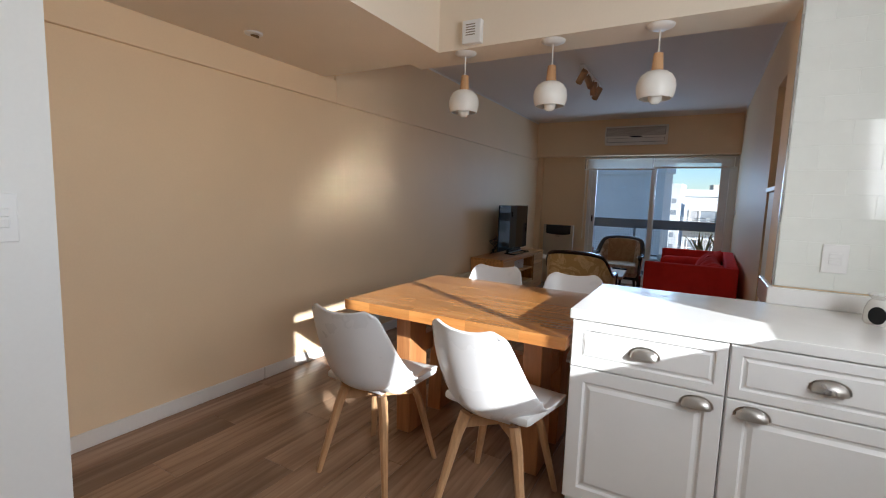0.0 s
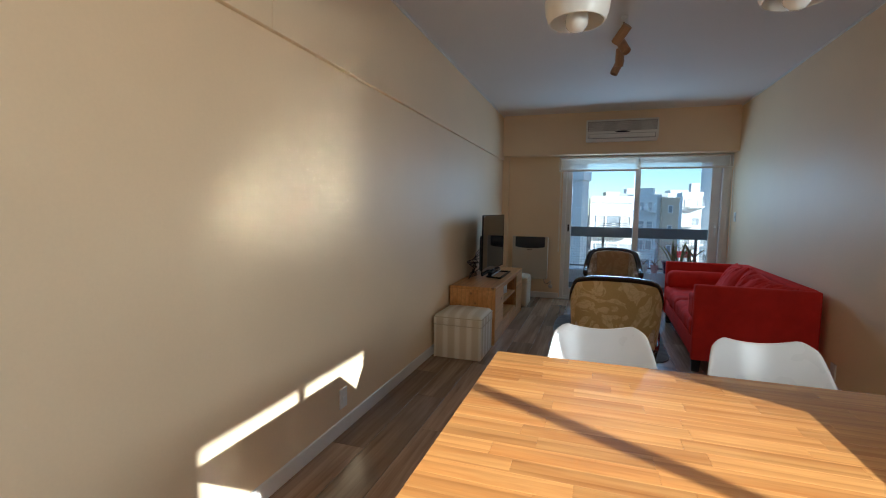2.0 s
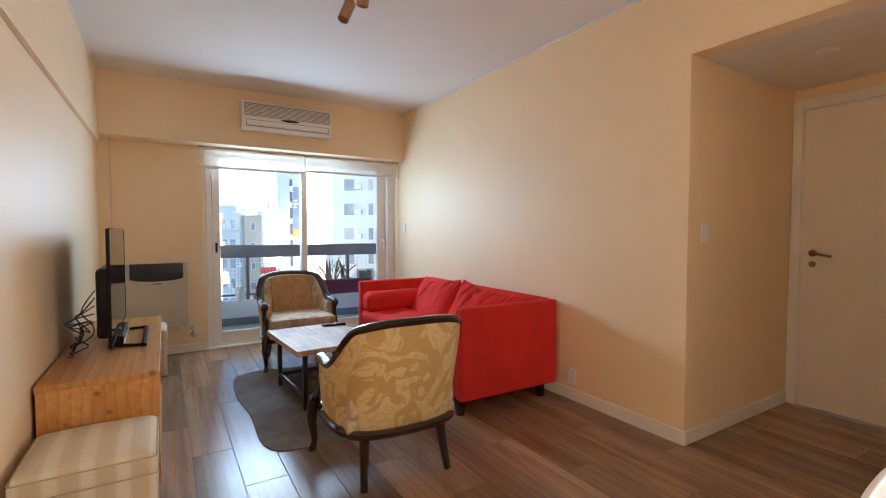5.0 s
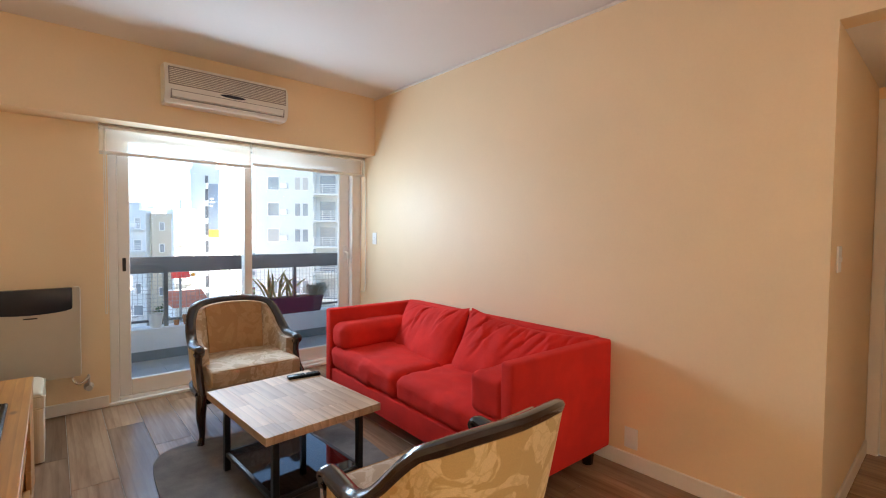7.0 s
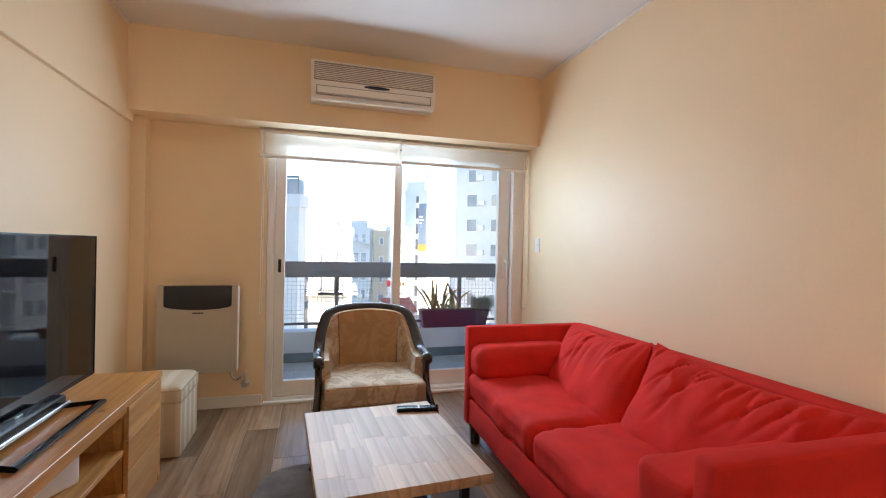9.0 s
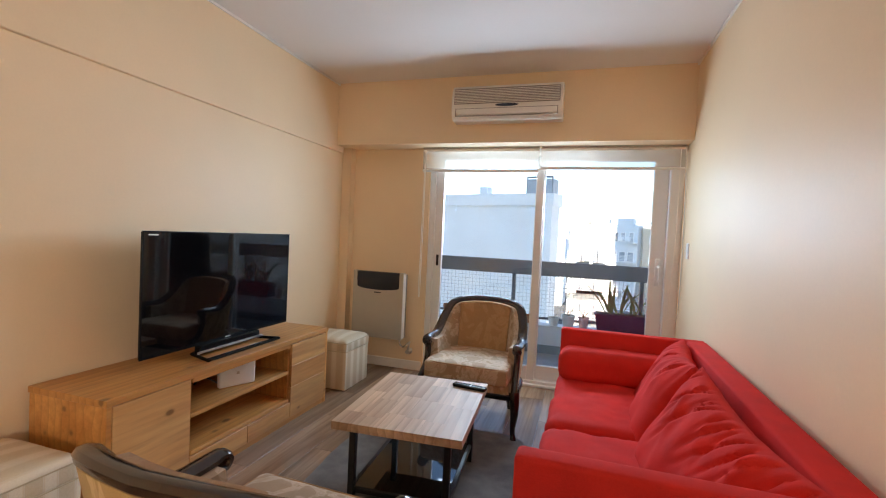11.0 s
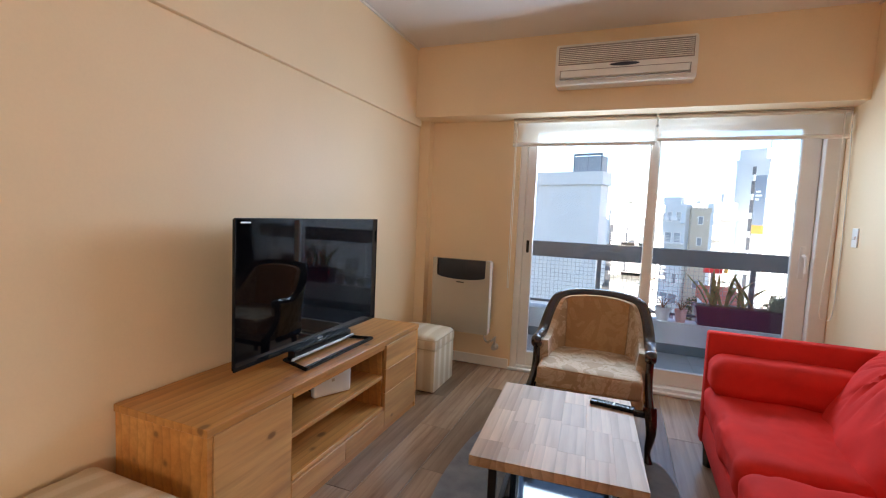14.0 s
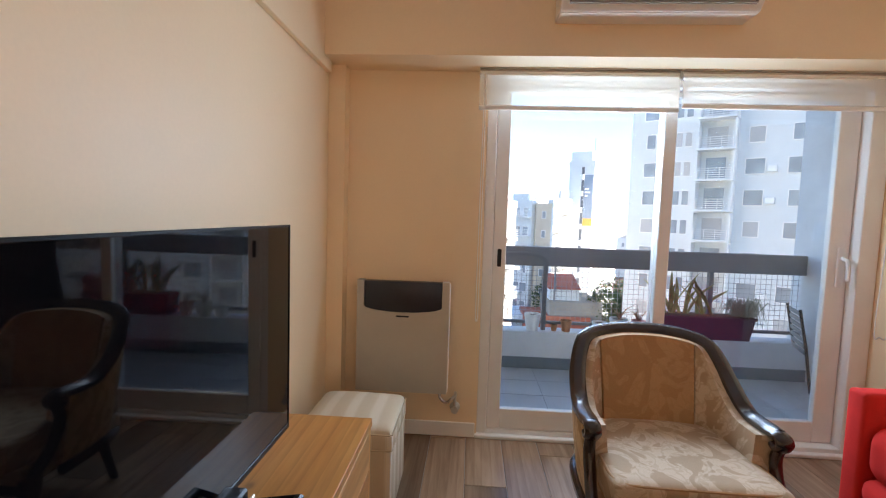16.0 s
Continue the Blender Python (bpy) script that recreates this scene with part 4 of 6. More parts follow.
def dining_chair(m, label, twist):
    b = thing("dining_chair", label, "dining chair", m, "chairs round the table")
    bm = bmesh.new()
    nu, nv = 18, 34
    grid = [[bm.verts.new(shell_point(-1 + 2 * i / nu, j / nv)) for i in range(nu + 1)] for j in range(nv + 1)]
    for a, c in zip(grid, grid[1:]):
        for i in range(nu):
            bm.faces.new((a[i], a[i + 1], c[i + 1], c[i]))
    bmesh.ops.recalc_face_normals(bm, faces=bm.faces)
    seat = part("shell", bm, PLASTIC, b, "moulded white plastic shell", True, pose(0, 0, 0, 0, 0, twist))
    so = seat.modifiers.new("thickness", "SOLIDIFY")
    so.thickness, so.offset = 0.012, 0.0
    sub = seat.modifiers.new("smooth", "SUBSURF")
    sub.levels = sub.render_levels = 1
    bm = cushion(0.40, 0.36, 0.045, 0.02, 0.1, 0.001, 3.0, 10)
    part("seat_pad", bm, PAD, b, "white leatherette seat pad", True, pose(0, 0, 0, 0, 0, twist) @ pose(0, 0.035, 0.456, -3))
    part("mount", boxed(-0.075, -0.08, 0.395, 0.075, 0.075, 0.42, 0.004), PLASTIC, b)
    for sx in (-1, 1):
        for sy in (-1, 1):
            bm = sweep(bmesh.new(), [(sx * 0.105, sy * 0.11 - 0.01, 0.415), (sx * 0.13, sy * 0.135, 0.33), (sx * 0.195, sy * 0.20, 0.0)], [(0.024, 0.018), (0.021, 0.017), (0.013, 0.011)], 8, square=True)
            part("leg", bm, BEECH, b)
    for ang in (45, -45):
        part("cross_bar", boxed(-0.17, -0.017, 0.355 - (0.003 if ang > 0 else 0), 0.17, 0.017, 0.395, 0.003, 1, pose(0, 0, 0, 0, 0, ang)), BEECH, b)
    return b


WHITE_CHAIR = "white moulded shell chair with beech legs at the dining table"
dining_chair(pose(-1.62, 1.78, 0, 0, 0, -1), WHITE_CHAIR, 4)
dining_chair(pose(-1.03, 1.85, 0, 0, 0, -1), WHITE_CHAIR, -8)
far_chair = dining_chair(pose(-1.53, 2.755, 0, 0, 0, 180), WHITE_CHAIR, 8)
copy_thing(far_chair, pose(-0.99, 2.76, 0, 0, 0, 181))


# ---- television stand ----
SX0, SX1, SY0, SY1, SZ = XL + 0.015, -2.457, 5.352, 6.99, 0.55
st = thing("television_stand", "knotty pine television stand with open shelves, a door and drawers", "tv stand", pose(0, 0, 0))
part("top", boxed(SX0, SY0, SZ - 0.028, SX1 + 0.004, SY1, SZ, 0.002), PINE_Y, st)
for n_, y0, y1 in (("side_panel", SY0 + 0.004, SY0 + 0.026), ("side_panel", SY1 - 0.026, SY1 - 0.004), ("divider", 5.758, 5.778), ("divider", 6.545, 6.565)):
    part(n_, boxed(SX0 + 0.004, y0, 0.0, SX1 - (0.0 if n_ == "side_panel" else 0.022), y1, SZ - 0.028, 0.001), PINE_Y, st)
part("shelf", boxed(SX0 + 0.02, 5.778, 0.322, SX1 - 0.012, 6.545, 0.342, 0.001), PINE_Y, st)
part("shelf", boxed(SX0 + 0.02, 5.778, 0.140, SX1 - 0.004, 6.545, 0.160, 0.001), PINE_Y, st)
part("rail", boxed(SX1 - 0.02, 5.778, 0.498, SX1 - 0.002, 6.545, 0.522, 0.001), PINE_Y, st)
part("plinth", boxed(SX0 + 0.02, SY0 + 0.026, 0.0, SX1 - 0.006, SY1 - 0.026, 0.03), PINE_Y, st)
part("back_panel", boxed(SX0 + 0.004, 5.778, 0.03, SX0 + 0.012, 6.545, 0.50), PINE_PALE, st)
part("door", boxed(SX1 - 0.018, SY0 + 0.03, 0.034, SX1 + 0.001, 5.764, 0.518, 0.0015), PINE_PALE, st)
for y0, y1, z0, z1 in ((5.77, 6.164, 0.034, 0.134), (6.168, 6.556, 0.034, 0.134), (6.560, 6.962, 0.374, 0.514), (6.560, 6.962, 0.234, 0.372), (6.560, 6.962, 0.034, 0.232)):
    part("drawer_front", boxed(SX1 - 0.018, y0, z0, SX1 + 0.001, y1, z1, 0.0015), PINE_PALE, st)

# ---- television ----
tv = thing("television", "large black flat-screen television on a flat stand, on the pine unit", "television", pose(-2.663, 6.214, SZ, 0, 0, 90.4))
part("case", boxed(-0.557, 0.004, 0.062, 0.557, 0.014, 0.672, 0.003, 2), BEZEL, tv)
part("back_bulge", boxed(-0.40, 0.014, 0.085, 0.40, 0.075, 0.46, 0.02, 2), RUBBER, tv)
bm = bmesh.new()
for x0, x1, z0, z1 in ((-0.560, -0.553, 0.058, 0.676), (0.553, 0.560, 0.058, 0.676), (-0.553, 0.553, 0.669, 0.676), (-0.553, 0.553, 0.058, 0.074)):
    box(bm, x0, -0.003, z0, x1, 0.004, z1, 0.001)
part("bezel", bm, BEZEL, tv)
part("screen", boxed(-0.553, -0.001, 0.074, 0.553, 0.003, 0.669), SCREEN, tv, "switched-off dark glossy screen")
part("corner_badge", boxed(-0.53, -0.0015, 0.655, -0.475, -0.0009, 0.661), STEEL, tv)
part("badge", boxed(-0.02, -0.0052, 0.066, 0.02, -0.0042, 0.071), STEEL, tv)
bm = sweep(bmesh.new(), [(-0.28, -0.13, 0.009), (0.30, -0.13, 0.009), (0.25, 0.02, 0.012), (-0.23, 0.02, 0.012)], [(0.014, 0.009)] * 4, 8, True, True)
part("base", bm, BEZEL, tv)
part("bar", boxed(-0.23, -0.030, 0.012, 0.25, 0.012, 0.062, 0.006, 1), BEZEL, tv)
part("strip", boxed(-0.25, -0.036, 0.018, 0.27, -0.030, 0.032, 0.002), STEEL, tv, "brushed metal strip")
cables = thing("television_cables", "loop of thin black cables behind the television", "cable", pose(0, 0, 0))
for k in range(5):
    r = random.Random(30 + k)
    pts = [(-2.755, 5.90 + 0.02 * k, 0.72 + 0.04 * k)]
    for i in range(5):
        pts.append((r.uniform(-2.87, -2.76), r.uniform(5.83, 6.02), max(0.556, 0.74 - 0.04 * i + r.uniform(-0.05, 0.05))))
    pts.append((-2.86, 5.86 + 0.03 * k, 0.555))
    part("cable", sweep(bmesh.new(), smooth_line(pts, 6), 0.0035, 6), RUBBER, cables, "", True)

rt = thing("router", "white upright router on the stand's shelf", "router", pose(-2.575, 6.20, 0.342, 0, 0, 64))
part("case", boxed(-0.105, -0.02, 0, 0.105, 0.02, 0.16, 0.014, 3), WHITE_PLASTIC, rt, "", True)
part("badge", boxed(-0.008, -0.0215, 0.07, 0.008, -0.0195, 0.086, 0.001), HEATER_METAL, rt)
part("cable", sweep(bmesh.new(), smooth_line([(-0.1, 0.02, 0.03), (-0.16, 0.06, 0.06), (-0.2, 0.09, 0.02), (-0.12, 0.12, 0.1)], 6), 0.004, 6), RUBBER, rt, "", True)


# ---- striped ottomans ----
def ottoman(x0, y0, w, d, h):
    b = thing("storage_ottoman", "cream striped storage ottoman with a piped lid beside the tv stand", "ottoman", pose(x0 + w / 2, y0 + d / 2, 0), "striped ottomans")
    bm = boxed(-w / 2, -d / 2, 0.004, w / 2, d / 2, h - 0.085, 0.008, 2)
    part("body", bm, STRIPE_V, b, "", True)
    bm = boxed(-w / 2 - 0.003, -d / 2 - 0.003, h - 0.083, w / 2 + 0.003, d / 2 + 0.003, h - 0.02, 0.006, 2)
    lid = part("lid", bm, STRIPE_V, b, "", True)
    bm = cushion(w, d, 0.06, 0.025, 0.9, 0.002, 1.0, 14)
    part("lid_top", bm, STRIPE_T, lid, "", True, pose(0, 0, h - 0.026))
    for z in (h - 0.018, h - 0.084):
        s, q = w / 2 + 0.003, d / 2 + 0.003
        part("piping", sweep(bmesh.new(), [(-s + .01, -q, z), (s - .01, -q, z), (s, -q + .01, z), (s, q - .01, z), (s - .01, q, z), (-s + .01, q, z), (-s, q - .01, z), (-s, -q + .01, z)], 0.0035, 6, True), PIPING, lid, "", True)
    return b


ottoman(-2.885, 4.855, 0.42, 0.42, 0.375)
ottoman(-2.81, 7.212, 0.39, 0.385, 0.395)

# ---- rug ----
bm = bmesh.new()
rx0, rx1, ry0, ry1 = -1.985, -0.92, 5.35, 6.94
edge = []
N = 90
for i in range(N):
    a = 2 * math.pi * i / N
    ca, sa = math.cos(a), math.sin(a)
    k = 1 / (abs(ca) ** 7 + abs(sa) ** 7) ** (1 / 7)
    w = 1 + 0.022 * math.sin(3 * a + 0.6) + 0.015 * math.sin(7 * a)
    edge.append(((rx0 + rx1) / 2 + ca * k * w * (rx1 - rx0) / 2, (ry0 + ry1) / 2 + sa * k * w * (ry1 - ry0) / 2))
rings = [[bm.verts.new(((rx0 + rx1) / 2 + (x - (rx0 + rx1) / 2) * s, (ry0 + ry1) / 2 + (y - (ry0 + ry1) / 2) * s, z + (0.004 * noise.noise(Vector((x * 4, y * 4, s * 3))) if s < 1 else 0))) for x, y in edge] for s, z in ((1.0, 0.001), (0.997, 0.008), (0.9, 0.010), (0.6, 0.010), (0.3, 0.010))]
for p, q in zip(rings, rings[1:]):
    for k in range(N):
        bm.faces.new((p[k], p[(k + 1) % N], q[(k + 1) % N], q[k]))
bm.faces.new(rings[-1])
bmesh.ops.recalc_face_normals(bm, faces=bm.faces)
whole("rug", bm, RUG, "grey-brown hide rug with a wavy edge on the floor", "rug", smooth=True)

# ---- coffee table ----
ct = thing("coffee_table", "low coffee table, pale butcher-block top on black steel legs", "coffee table", pose(-1.437, 6.19, 0, 0, 0, 3.5))
ctop = part("tabletop", boxed(-0.291, -0.376, 0.398, 0.291, 0.376, 0.420), STAVE_Y, ct)
staves(ctop, -0.295, 0.295, -0.38, 0.38, 0.396, 0.432, 1, 0.1, 0.34, STAVE_Y)
for x in (-0.235, 0.205):
    for y in (-0.315, 0.285):
        part("leg", boxed(x, y, 0.010, x + 0.03, y + 0.03, 0.396, 0.002), BLACK_STEEL, ct)
bm = bmesh.new()
box(bm, -0.205, -0.313, 0.09, 0.205, -0.293, 0.112, 0.002)
box(bm, -0.205, 0.293, 0.09, 0.205, 0.313, 0.112, 0.002)
box(bm, -0.232, -0.285, 0.09, -0.212, 0.285, 0.112, 0.002)
box(bm, 0.212, -0.285, 0.09, 0.232, 0.285, 0.112, 0.002)
sh = part("shelf_frame", bm, BLACK_STEEL, ct)
part("glass_shelf", boxed(-0.211, -0.292, 0.104, 0.211, 0.292, 0.110), SMOKED_GLASS, sh, "dark glass lower shelf")

rc = thing("remote_control", "black remote control on the coffee table", "remote control", pose(-1.245, 6.47, 0.4322, 0, 0, 82))
part("case", boxed(-0.023, -0.095, 0, 0.023, 0.095, 0.018, 0.006, 2), BEZEL, rc, "", True)
for i in range(9):
    for j in range(3):
        part("button", boxed(-0.017 + j * 0.012, -0.08 + i * 0.017, 0.018, -0.009 + j * 0.012, -0.072 + i * 0.017, 0.0195), HEATER_METAL if i == 4 else RUBBER, rc)

# ---- sofa ----
QX0, QX1, QY0, QY1, QZ = -0.79, 0.036, 5.185, 7.085, 0.715
so = thing("sofa", "red two-seat sofa with box arms and loose cushions by the wall", "sofa", pose(QX1, QY1, 0, 0, 0, -1.3) @ pose(-QX1, -QY1, 0))


def panel(x0, y0, z0, x1, y1, z1):
    return boxed(x0, y0, z0, x1, y1, z1, 0.014, 3)


part("base", panel(QX0 + 0.012, QY0 + 0.06, 0.115, QX1 - 0.05, QY1 - 0.06, 0.27), RED, so, "", True)
part("side_panel", panel(QX0, QY0, 0.11, QX1, QY0 + 0.075, QZ), RED, so, "", True)
part("side_panel", panel(QX0, QY1 - 0.075, 0.11, QX1, QY1, QZ), RED, so, "", True)
part("back_panel", panel(QX1 - 0.11, QY0 + 0.07, 0.11, QX1, QY1 - 0.07, QZ + 0.004), RED, so, "", True)
mid = (QY0 + QY1) / 2
for k, (y0, y1) in enumerate(((QY0 + 0.075, mid - 0.004), (mid + 0.004, QY1 - 0.075))):
    bm = cushion(0.71, y1 - y0, 0.175, 0.06, 0.16, 0.017, 5.0 + k * 7, 40)
    part("seat_cushion", bm, RED, so, "", True, pose(-0.443, (y0 + y1) / 2, 0.352))
for k, y in enumerate((QY0 + 0.175, QY1 - 0.175)):
    bm = cushion(0.64, 0.215, 0.20, (0.035, 0.07)[k], 0.05, 0.005, 2.0 + k * 5, 22)
    part("arm_bolster", bm, RED, so, "stuffed red arm bolster", True, pose(-0.47, y, 0.525))
for k, (y, lean, yaw, roll) in enumerate(((5.68, 24, -84, 4), (6.52, 20, -97, -3))):
    part("back_cushion", pillow(0.85, 0.49, 0.20, 3.0 + k * 4), RED, so, "slouched red back cushion with creases", True, pose(-0.235, y, 0.535, 0, 0, yaw) @ pose(0, 0, 0, -lean, roll, 0))
for x in (QX0 + 0.05, QX1 - 0.08):
    for y in (QY0 + 0.09, QY1 - 0.09):
        bm = sweep(bmesh.new(), [(x, y, 0.112), (x, y, 0.0)], [(0.036, 0.036), (0.028, 0.028)], 8, square=True)
        part("foot", bm, DARK_WOOD, so, "dark tapered foot")


# ---- two tub armchairs ----
def tub_plan(u):
    """The plan of the tub's wall, u from one arm's end (-1) round the back to the other (1)."""
    pts = [(-0.335, 0.10), (-0.335, -0.05), (-0.315, -0.19), (-0.25, -0.285), (-0.13, -0.325), (0, -0.335), (0.13, -0.325), (0.25, -0.285), (0.315, -0.19), (0.335, -0.05), (0.335, 0.10)]
    f = (u + 1) / 2 * (len(pts) - 1)
    i = min(len(pts) - 2, int(f))
    P = [Vector((*p, 0)) for p in pts]
    a, b, c, d = P[max(i - 1, 0)], P[i], P[i + 1], P[min(i + 2, len(P) - 1)]
    t = f - i
    return 0.5 * ((2 * b) + (c - a) * t + (2 * a - 5 * b + 4 * c - d) * t * t + (3 * b - a - 3 * c + d) * t ** 3)


def tub_top(u):
    a = abs(u)
    if a < 0.42:
        return 0.792 - 0.03 * (a / 0.42) ** 2.5
    if a < 0.86:
        s = (a - 0.42) / 0.44
        return 0.762 - 0.212 * (s * s * (3 - 2 * s)) ** 0.85
    return 0.55 + 0.006 * (a - 0.86) / 0.14


def armchair(m, label, group):
    b = thing("armchair", label, "armchair", m, group)
    nu, nv = 44, 12
    for name, offs, mat_, lab, u0, u1 in (("back_upholstery", (0.0, -0.028), DAMASK, "gold floral damask outside back", -0.97, 0.97), ("inner_back", (-0.028, -0.092), DAMASK_TAN, "plain tan damask inside back", -0.36, 0.36), ("inner_wing", (-0.028, -0.082), DAMASK_PALE, "pale floral damask wing", -0.97, -0.365), ("inner_wing", (-0.028, -0.082), DAMASK_PALE, "pale floral damask wing", 0.365, 0.97)):
        bm = bmesh.new()
        faces = []
        for off in offs:
            grid = []
            for j in range(nv + 1):
                row = []
                for i in range(nu + 1):
                    u = u0 + (u1 - u0) * i / nu
                    p = tub_plan(u)
                    d = (tub_plan(min(1, u + 0.01)) - tub_plan(max(-1, u - 0.01))).normalized()
                    out = Vector((d.y, -d.x, 0))
                    v = j / nv
                    zt = tub_top(u) - 0.012
                    z0 = 0.265
                    bulge = math.sin(math.pi * min(1, v * 1.02)) * (0.012 * math.sin(math.pi * (0.08 + 0.84 * i / nu)) if off == offs[1] else 0.006)
                    lean = (v - 0.3) * 0.105 * (1 - abs(u)) ** 0.5
                    q = p + out * (off - (bulge if off == offs[1] and name[0] == "i" else -bulge if off == 0 else 0)) + Vector((0, -lean, 0))
                    row.append(bm.verts.new((q.x * (0.93 + 0.07 * v), q.y * (0.92 + 0.08 * v) if q.y < 0 else q.y, z0 + (zt - z0) * v)))
                grid.append(row)
            faces.append(grid)
        o, n_ = faces
        for j in range(nv):
            for i in range(nu):
                bm.faces.new((o[j][i], o[j][i + 1], o[j + 1][i + 1], o[j + 1][i]))
                bm.faces.new((n_[j][i + 1], n_[j][i], n_[j + 1][i], n_[j + 1][i + 1]))
        for i in range(nu):
            bm.faces.new((o[nv][i], o[nv][i + 1], n_[nv][i + 1], n_[nv][i]))
            bm.faces.new((o[0][i + 1], o[0][i], n_[0][i], n_[0][i + 1]))
        for j in range(nv):
            bm.faces.new((o[j][0], o[j + 1][0], n_[j + 1][0], n_[j][0]))
            bm.faces.new((o[j + 1][nu], o[j][nu], n_[j][nu], n_[j + 1][nu]))
        bmesh.ops.recalc_face_normals(bm, faces=bm.faces)
        part(name, bm, mat_, b, lab, True)
    rail = []
    for i in range(49):
        u = -1 + 2 * i / 48
        p = tub_plan(u)
        d = (tub_plan(min(1, u + 0.01)) - tub_plan(max(-1, u - 0.01))).normalized()
        q = p + Vector((d.y, -d.x, 0)) * -0.022 + Vector((0, -0.7 * 0.105 * (1 - abs(u)) ** 0.5, 0))
        rail.append((q.x, q.y, tub_top(u)))
    radii = [(0.033, 0.023) if 0 < i < 48 else (0.028, 0.023) for i in range(49)]
    part("crest_rail", sweep(bmesh.new(), rail, radii, 10), DARK_WOOD, b, "polished dark mahogany crest rail", True)
    studs = bmesh.new()
    for i in range(0, 145):
        u = -0.95 + 1.9 * i / 144
        p = tub_plan(u)
        d = (tub_plan(min(1, u + 0.01)) - tub_plan(max(-1, u - 0.01))).normalized()
        q = p + Vector((d.y, -d.x, 0)) * -0.05 + Vector((0, -0.7 * 0.105 * (1 - abs(u)) ** 0.5, 0))
        bmesh.ops.create_icosphere(studs, subdivisions=1, radius=0.0052, matrix=Matrix.Translation((q.x, q.y, tub_top(u) - 0.018)))
    part("nailhead_trim", studs, BRASS, b, "row of small brass nailheads", True)
    for s in (-1, 1):
        ax, ay = s * 0.313, 0.10
        bm = sweep(bmesh.new(), smooth_line([(ax, ay - 0.03, 0.556), (ax, ay + 0.012, 0.558), (ax, ay + 0.03, 0.54), (ax, ay + 0.012, 0.518), (ax, ay - 0.01, 0.526)], 5), [(0.03, 0.017)] * 21, 10)
        part("arm_scroll", bm, DARK_WOOD, b, "", True)
        bm = sweep(bmesh.new(), smooth_line([(ax, ay + 0.012, 0.53), (ax, ay - 0.008, 0.46), (ax, ay + 0.03, 0.37), (ax + s * 0.008, ay + 0.115, 0.30), (ax + s * 0.01, ay + 0.13, 0.25)], 5), [(0.021, 0.019)] * 21, 10)
        part("arm_post", bm, DARK_WOOD, b, "", True)
        leg = smooth_line([(s * 0.322, 0.225, 0.30), (s * 0.330, 0.24, 0.24), (s * 0.334, 0.25, 0.16), (s * 0.325, 0.235, 0.07), (s * 0.332, 0.243, 0.02), (s * 0.336, 0.25, 0.0)], 4)
        rr = [0.034, 0.034, 0.033, 0.032, 0.031, 0.030, 0.028, 0.027, 0.025, 0.023, 0.021, 0.019, 0.017, 0.016, 0.016, 0.017, 0.018, 0.02, 0.021, 0.021, 0.02]
        part("front_leg", sweep(bmesh.new(), leg, rr, 10), DARK_WOOD, b, "curved cabriole leg", True)
        bm = sweep(bmesh.new(), [(s * 0.20, -0.235, 0.27), (s * 0.208, -0.25, 0.15), (s * 0.222, -0.285, 0.0)], [(0.024, 0.022), (0.021, 0.019), (0.016, 0.015)], 8, square=True)
        part("back_leg", bm, DARK_WOOD, b)
    base = [(p.x * 0.945, p.y * 0.935, 0.262) for p in [tub_plan(-1 + 2 * i / 40) for i in range(41)]]
    part("seat_rail", sweep(bmesh.new(), base, [(0.02, 0.022)] * 41, 8), DARK_WOOD, b, "", True)
    part("front_rail", boxed(-0.315, 0.18, 0.235, 0.315, 0.225, 0.275, 0.008, 2), DARK_WOOD, b)
    part("seat_deck", boxed(-0.29, -0.25, 0.25, 0.29, 0.222, 0.33, 0.02, 2), DAMASK_PALE, b, "", True)
    bm = cushion(0.56, 0.53, 0.115, 0.024, 0.16, 0.003, 4.0, 18)
    cu = part("seat_cushion", bm, DAMASK_PALE, b, "plump pale damask seat cushion", True, pose(0, 0.005, 0.385))
    for z in (-0.05, 0.05):
        ring = [(0.272 * (abs(math.cos(t)) ** 0.22) * math.copysign(1, math.cos(t)), 0.257 * (abs(math.sin(t)) ** 0.22) * math.copysign(1, math.sin(t)), z) for t in [2 * math.pi * (k + 0.5) / 48 for k in range(48)]]
        part("piping", sweep(bmesh.new(), ring, 0.0045, 6, True), DAMASK_TAN, cu, "", True)
    return b


armchair(pose(-1.372, 7.125, 0, 0, 0, 179), "pale damask tub armchair with dark carved wood near the balcony", "tub armchairs")
armchair(pose(-1.425, 5.055, 0, 0, 0, -2.5), "tub armchair with a gold floral damask back and dark legs", "tub armchairs")


# ---- balcony ----
BAL_Z, BY0, BY1 = -0.05, 9.42, 9.62
CONCRETE = surface("painted_concrete", (0.70, 0.72, 0.74), 0.8, var=0.1, scale=4, fine=50, bump=0.15, spread=False)
BAL_TILE = surface("pale_grey_tile", (0.45, 0.47, 0.48), 0.35, var=0.1, scale=5, fine=60)
SKIRT = surface("grey_skirting", (0.20, 0.23, 0.25), 0.6, var=0.1)
RAIL_GREY = surface("grey_painted_rail", (0.16, 0.17, 0.19), 0.45, var=0.12, scale=5, fine=80)
WIRE = surface("galvanised_mesh", (0.30, 0.32, 0.33), 0.5, 0.5, var=0.1)
TERRACOTTA = surface("terracotta", (0.42, 0.17, 0.08), 0.8, var=0.15, scale=14)
POT_WHITE = surface("white_pot", (0.76, 0.76, 0.74), 0.5, var=0.05)
POT_PINK = surface("faded_pink_pot", (0.62, 0.38, 0.36), 0.6, var=0.1)
PURPLE = surface("purple_planter", (0.07, 0.022, 0.06), 0.5, var=0.15)
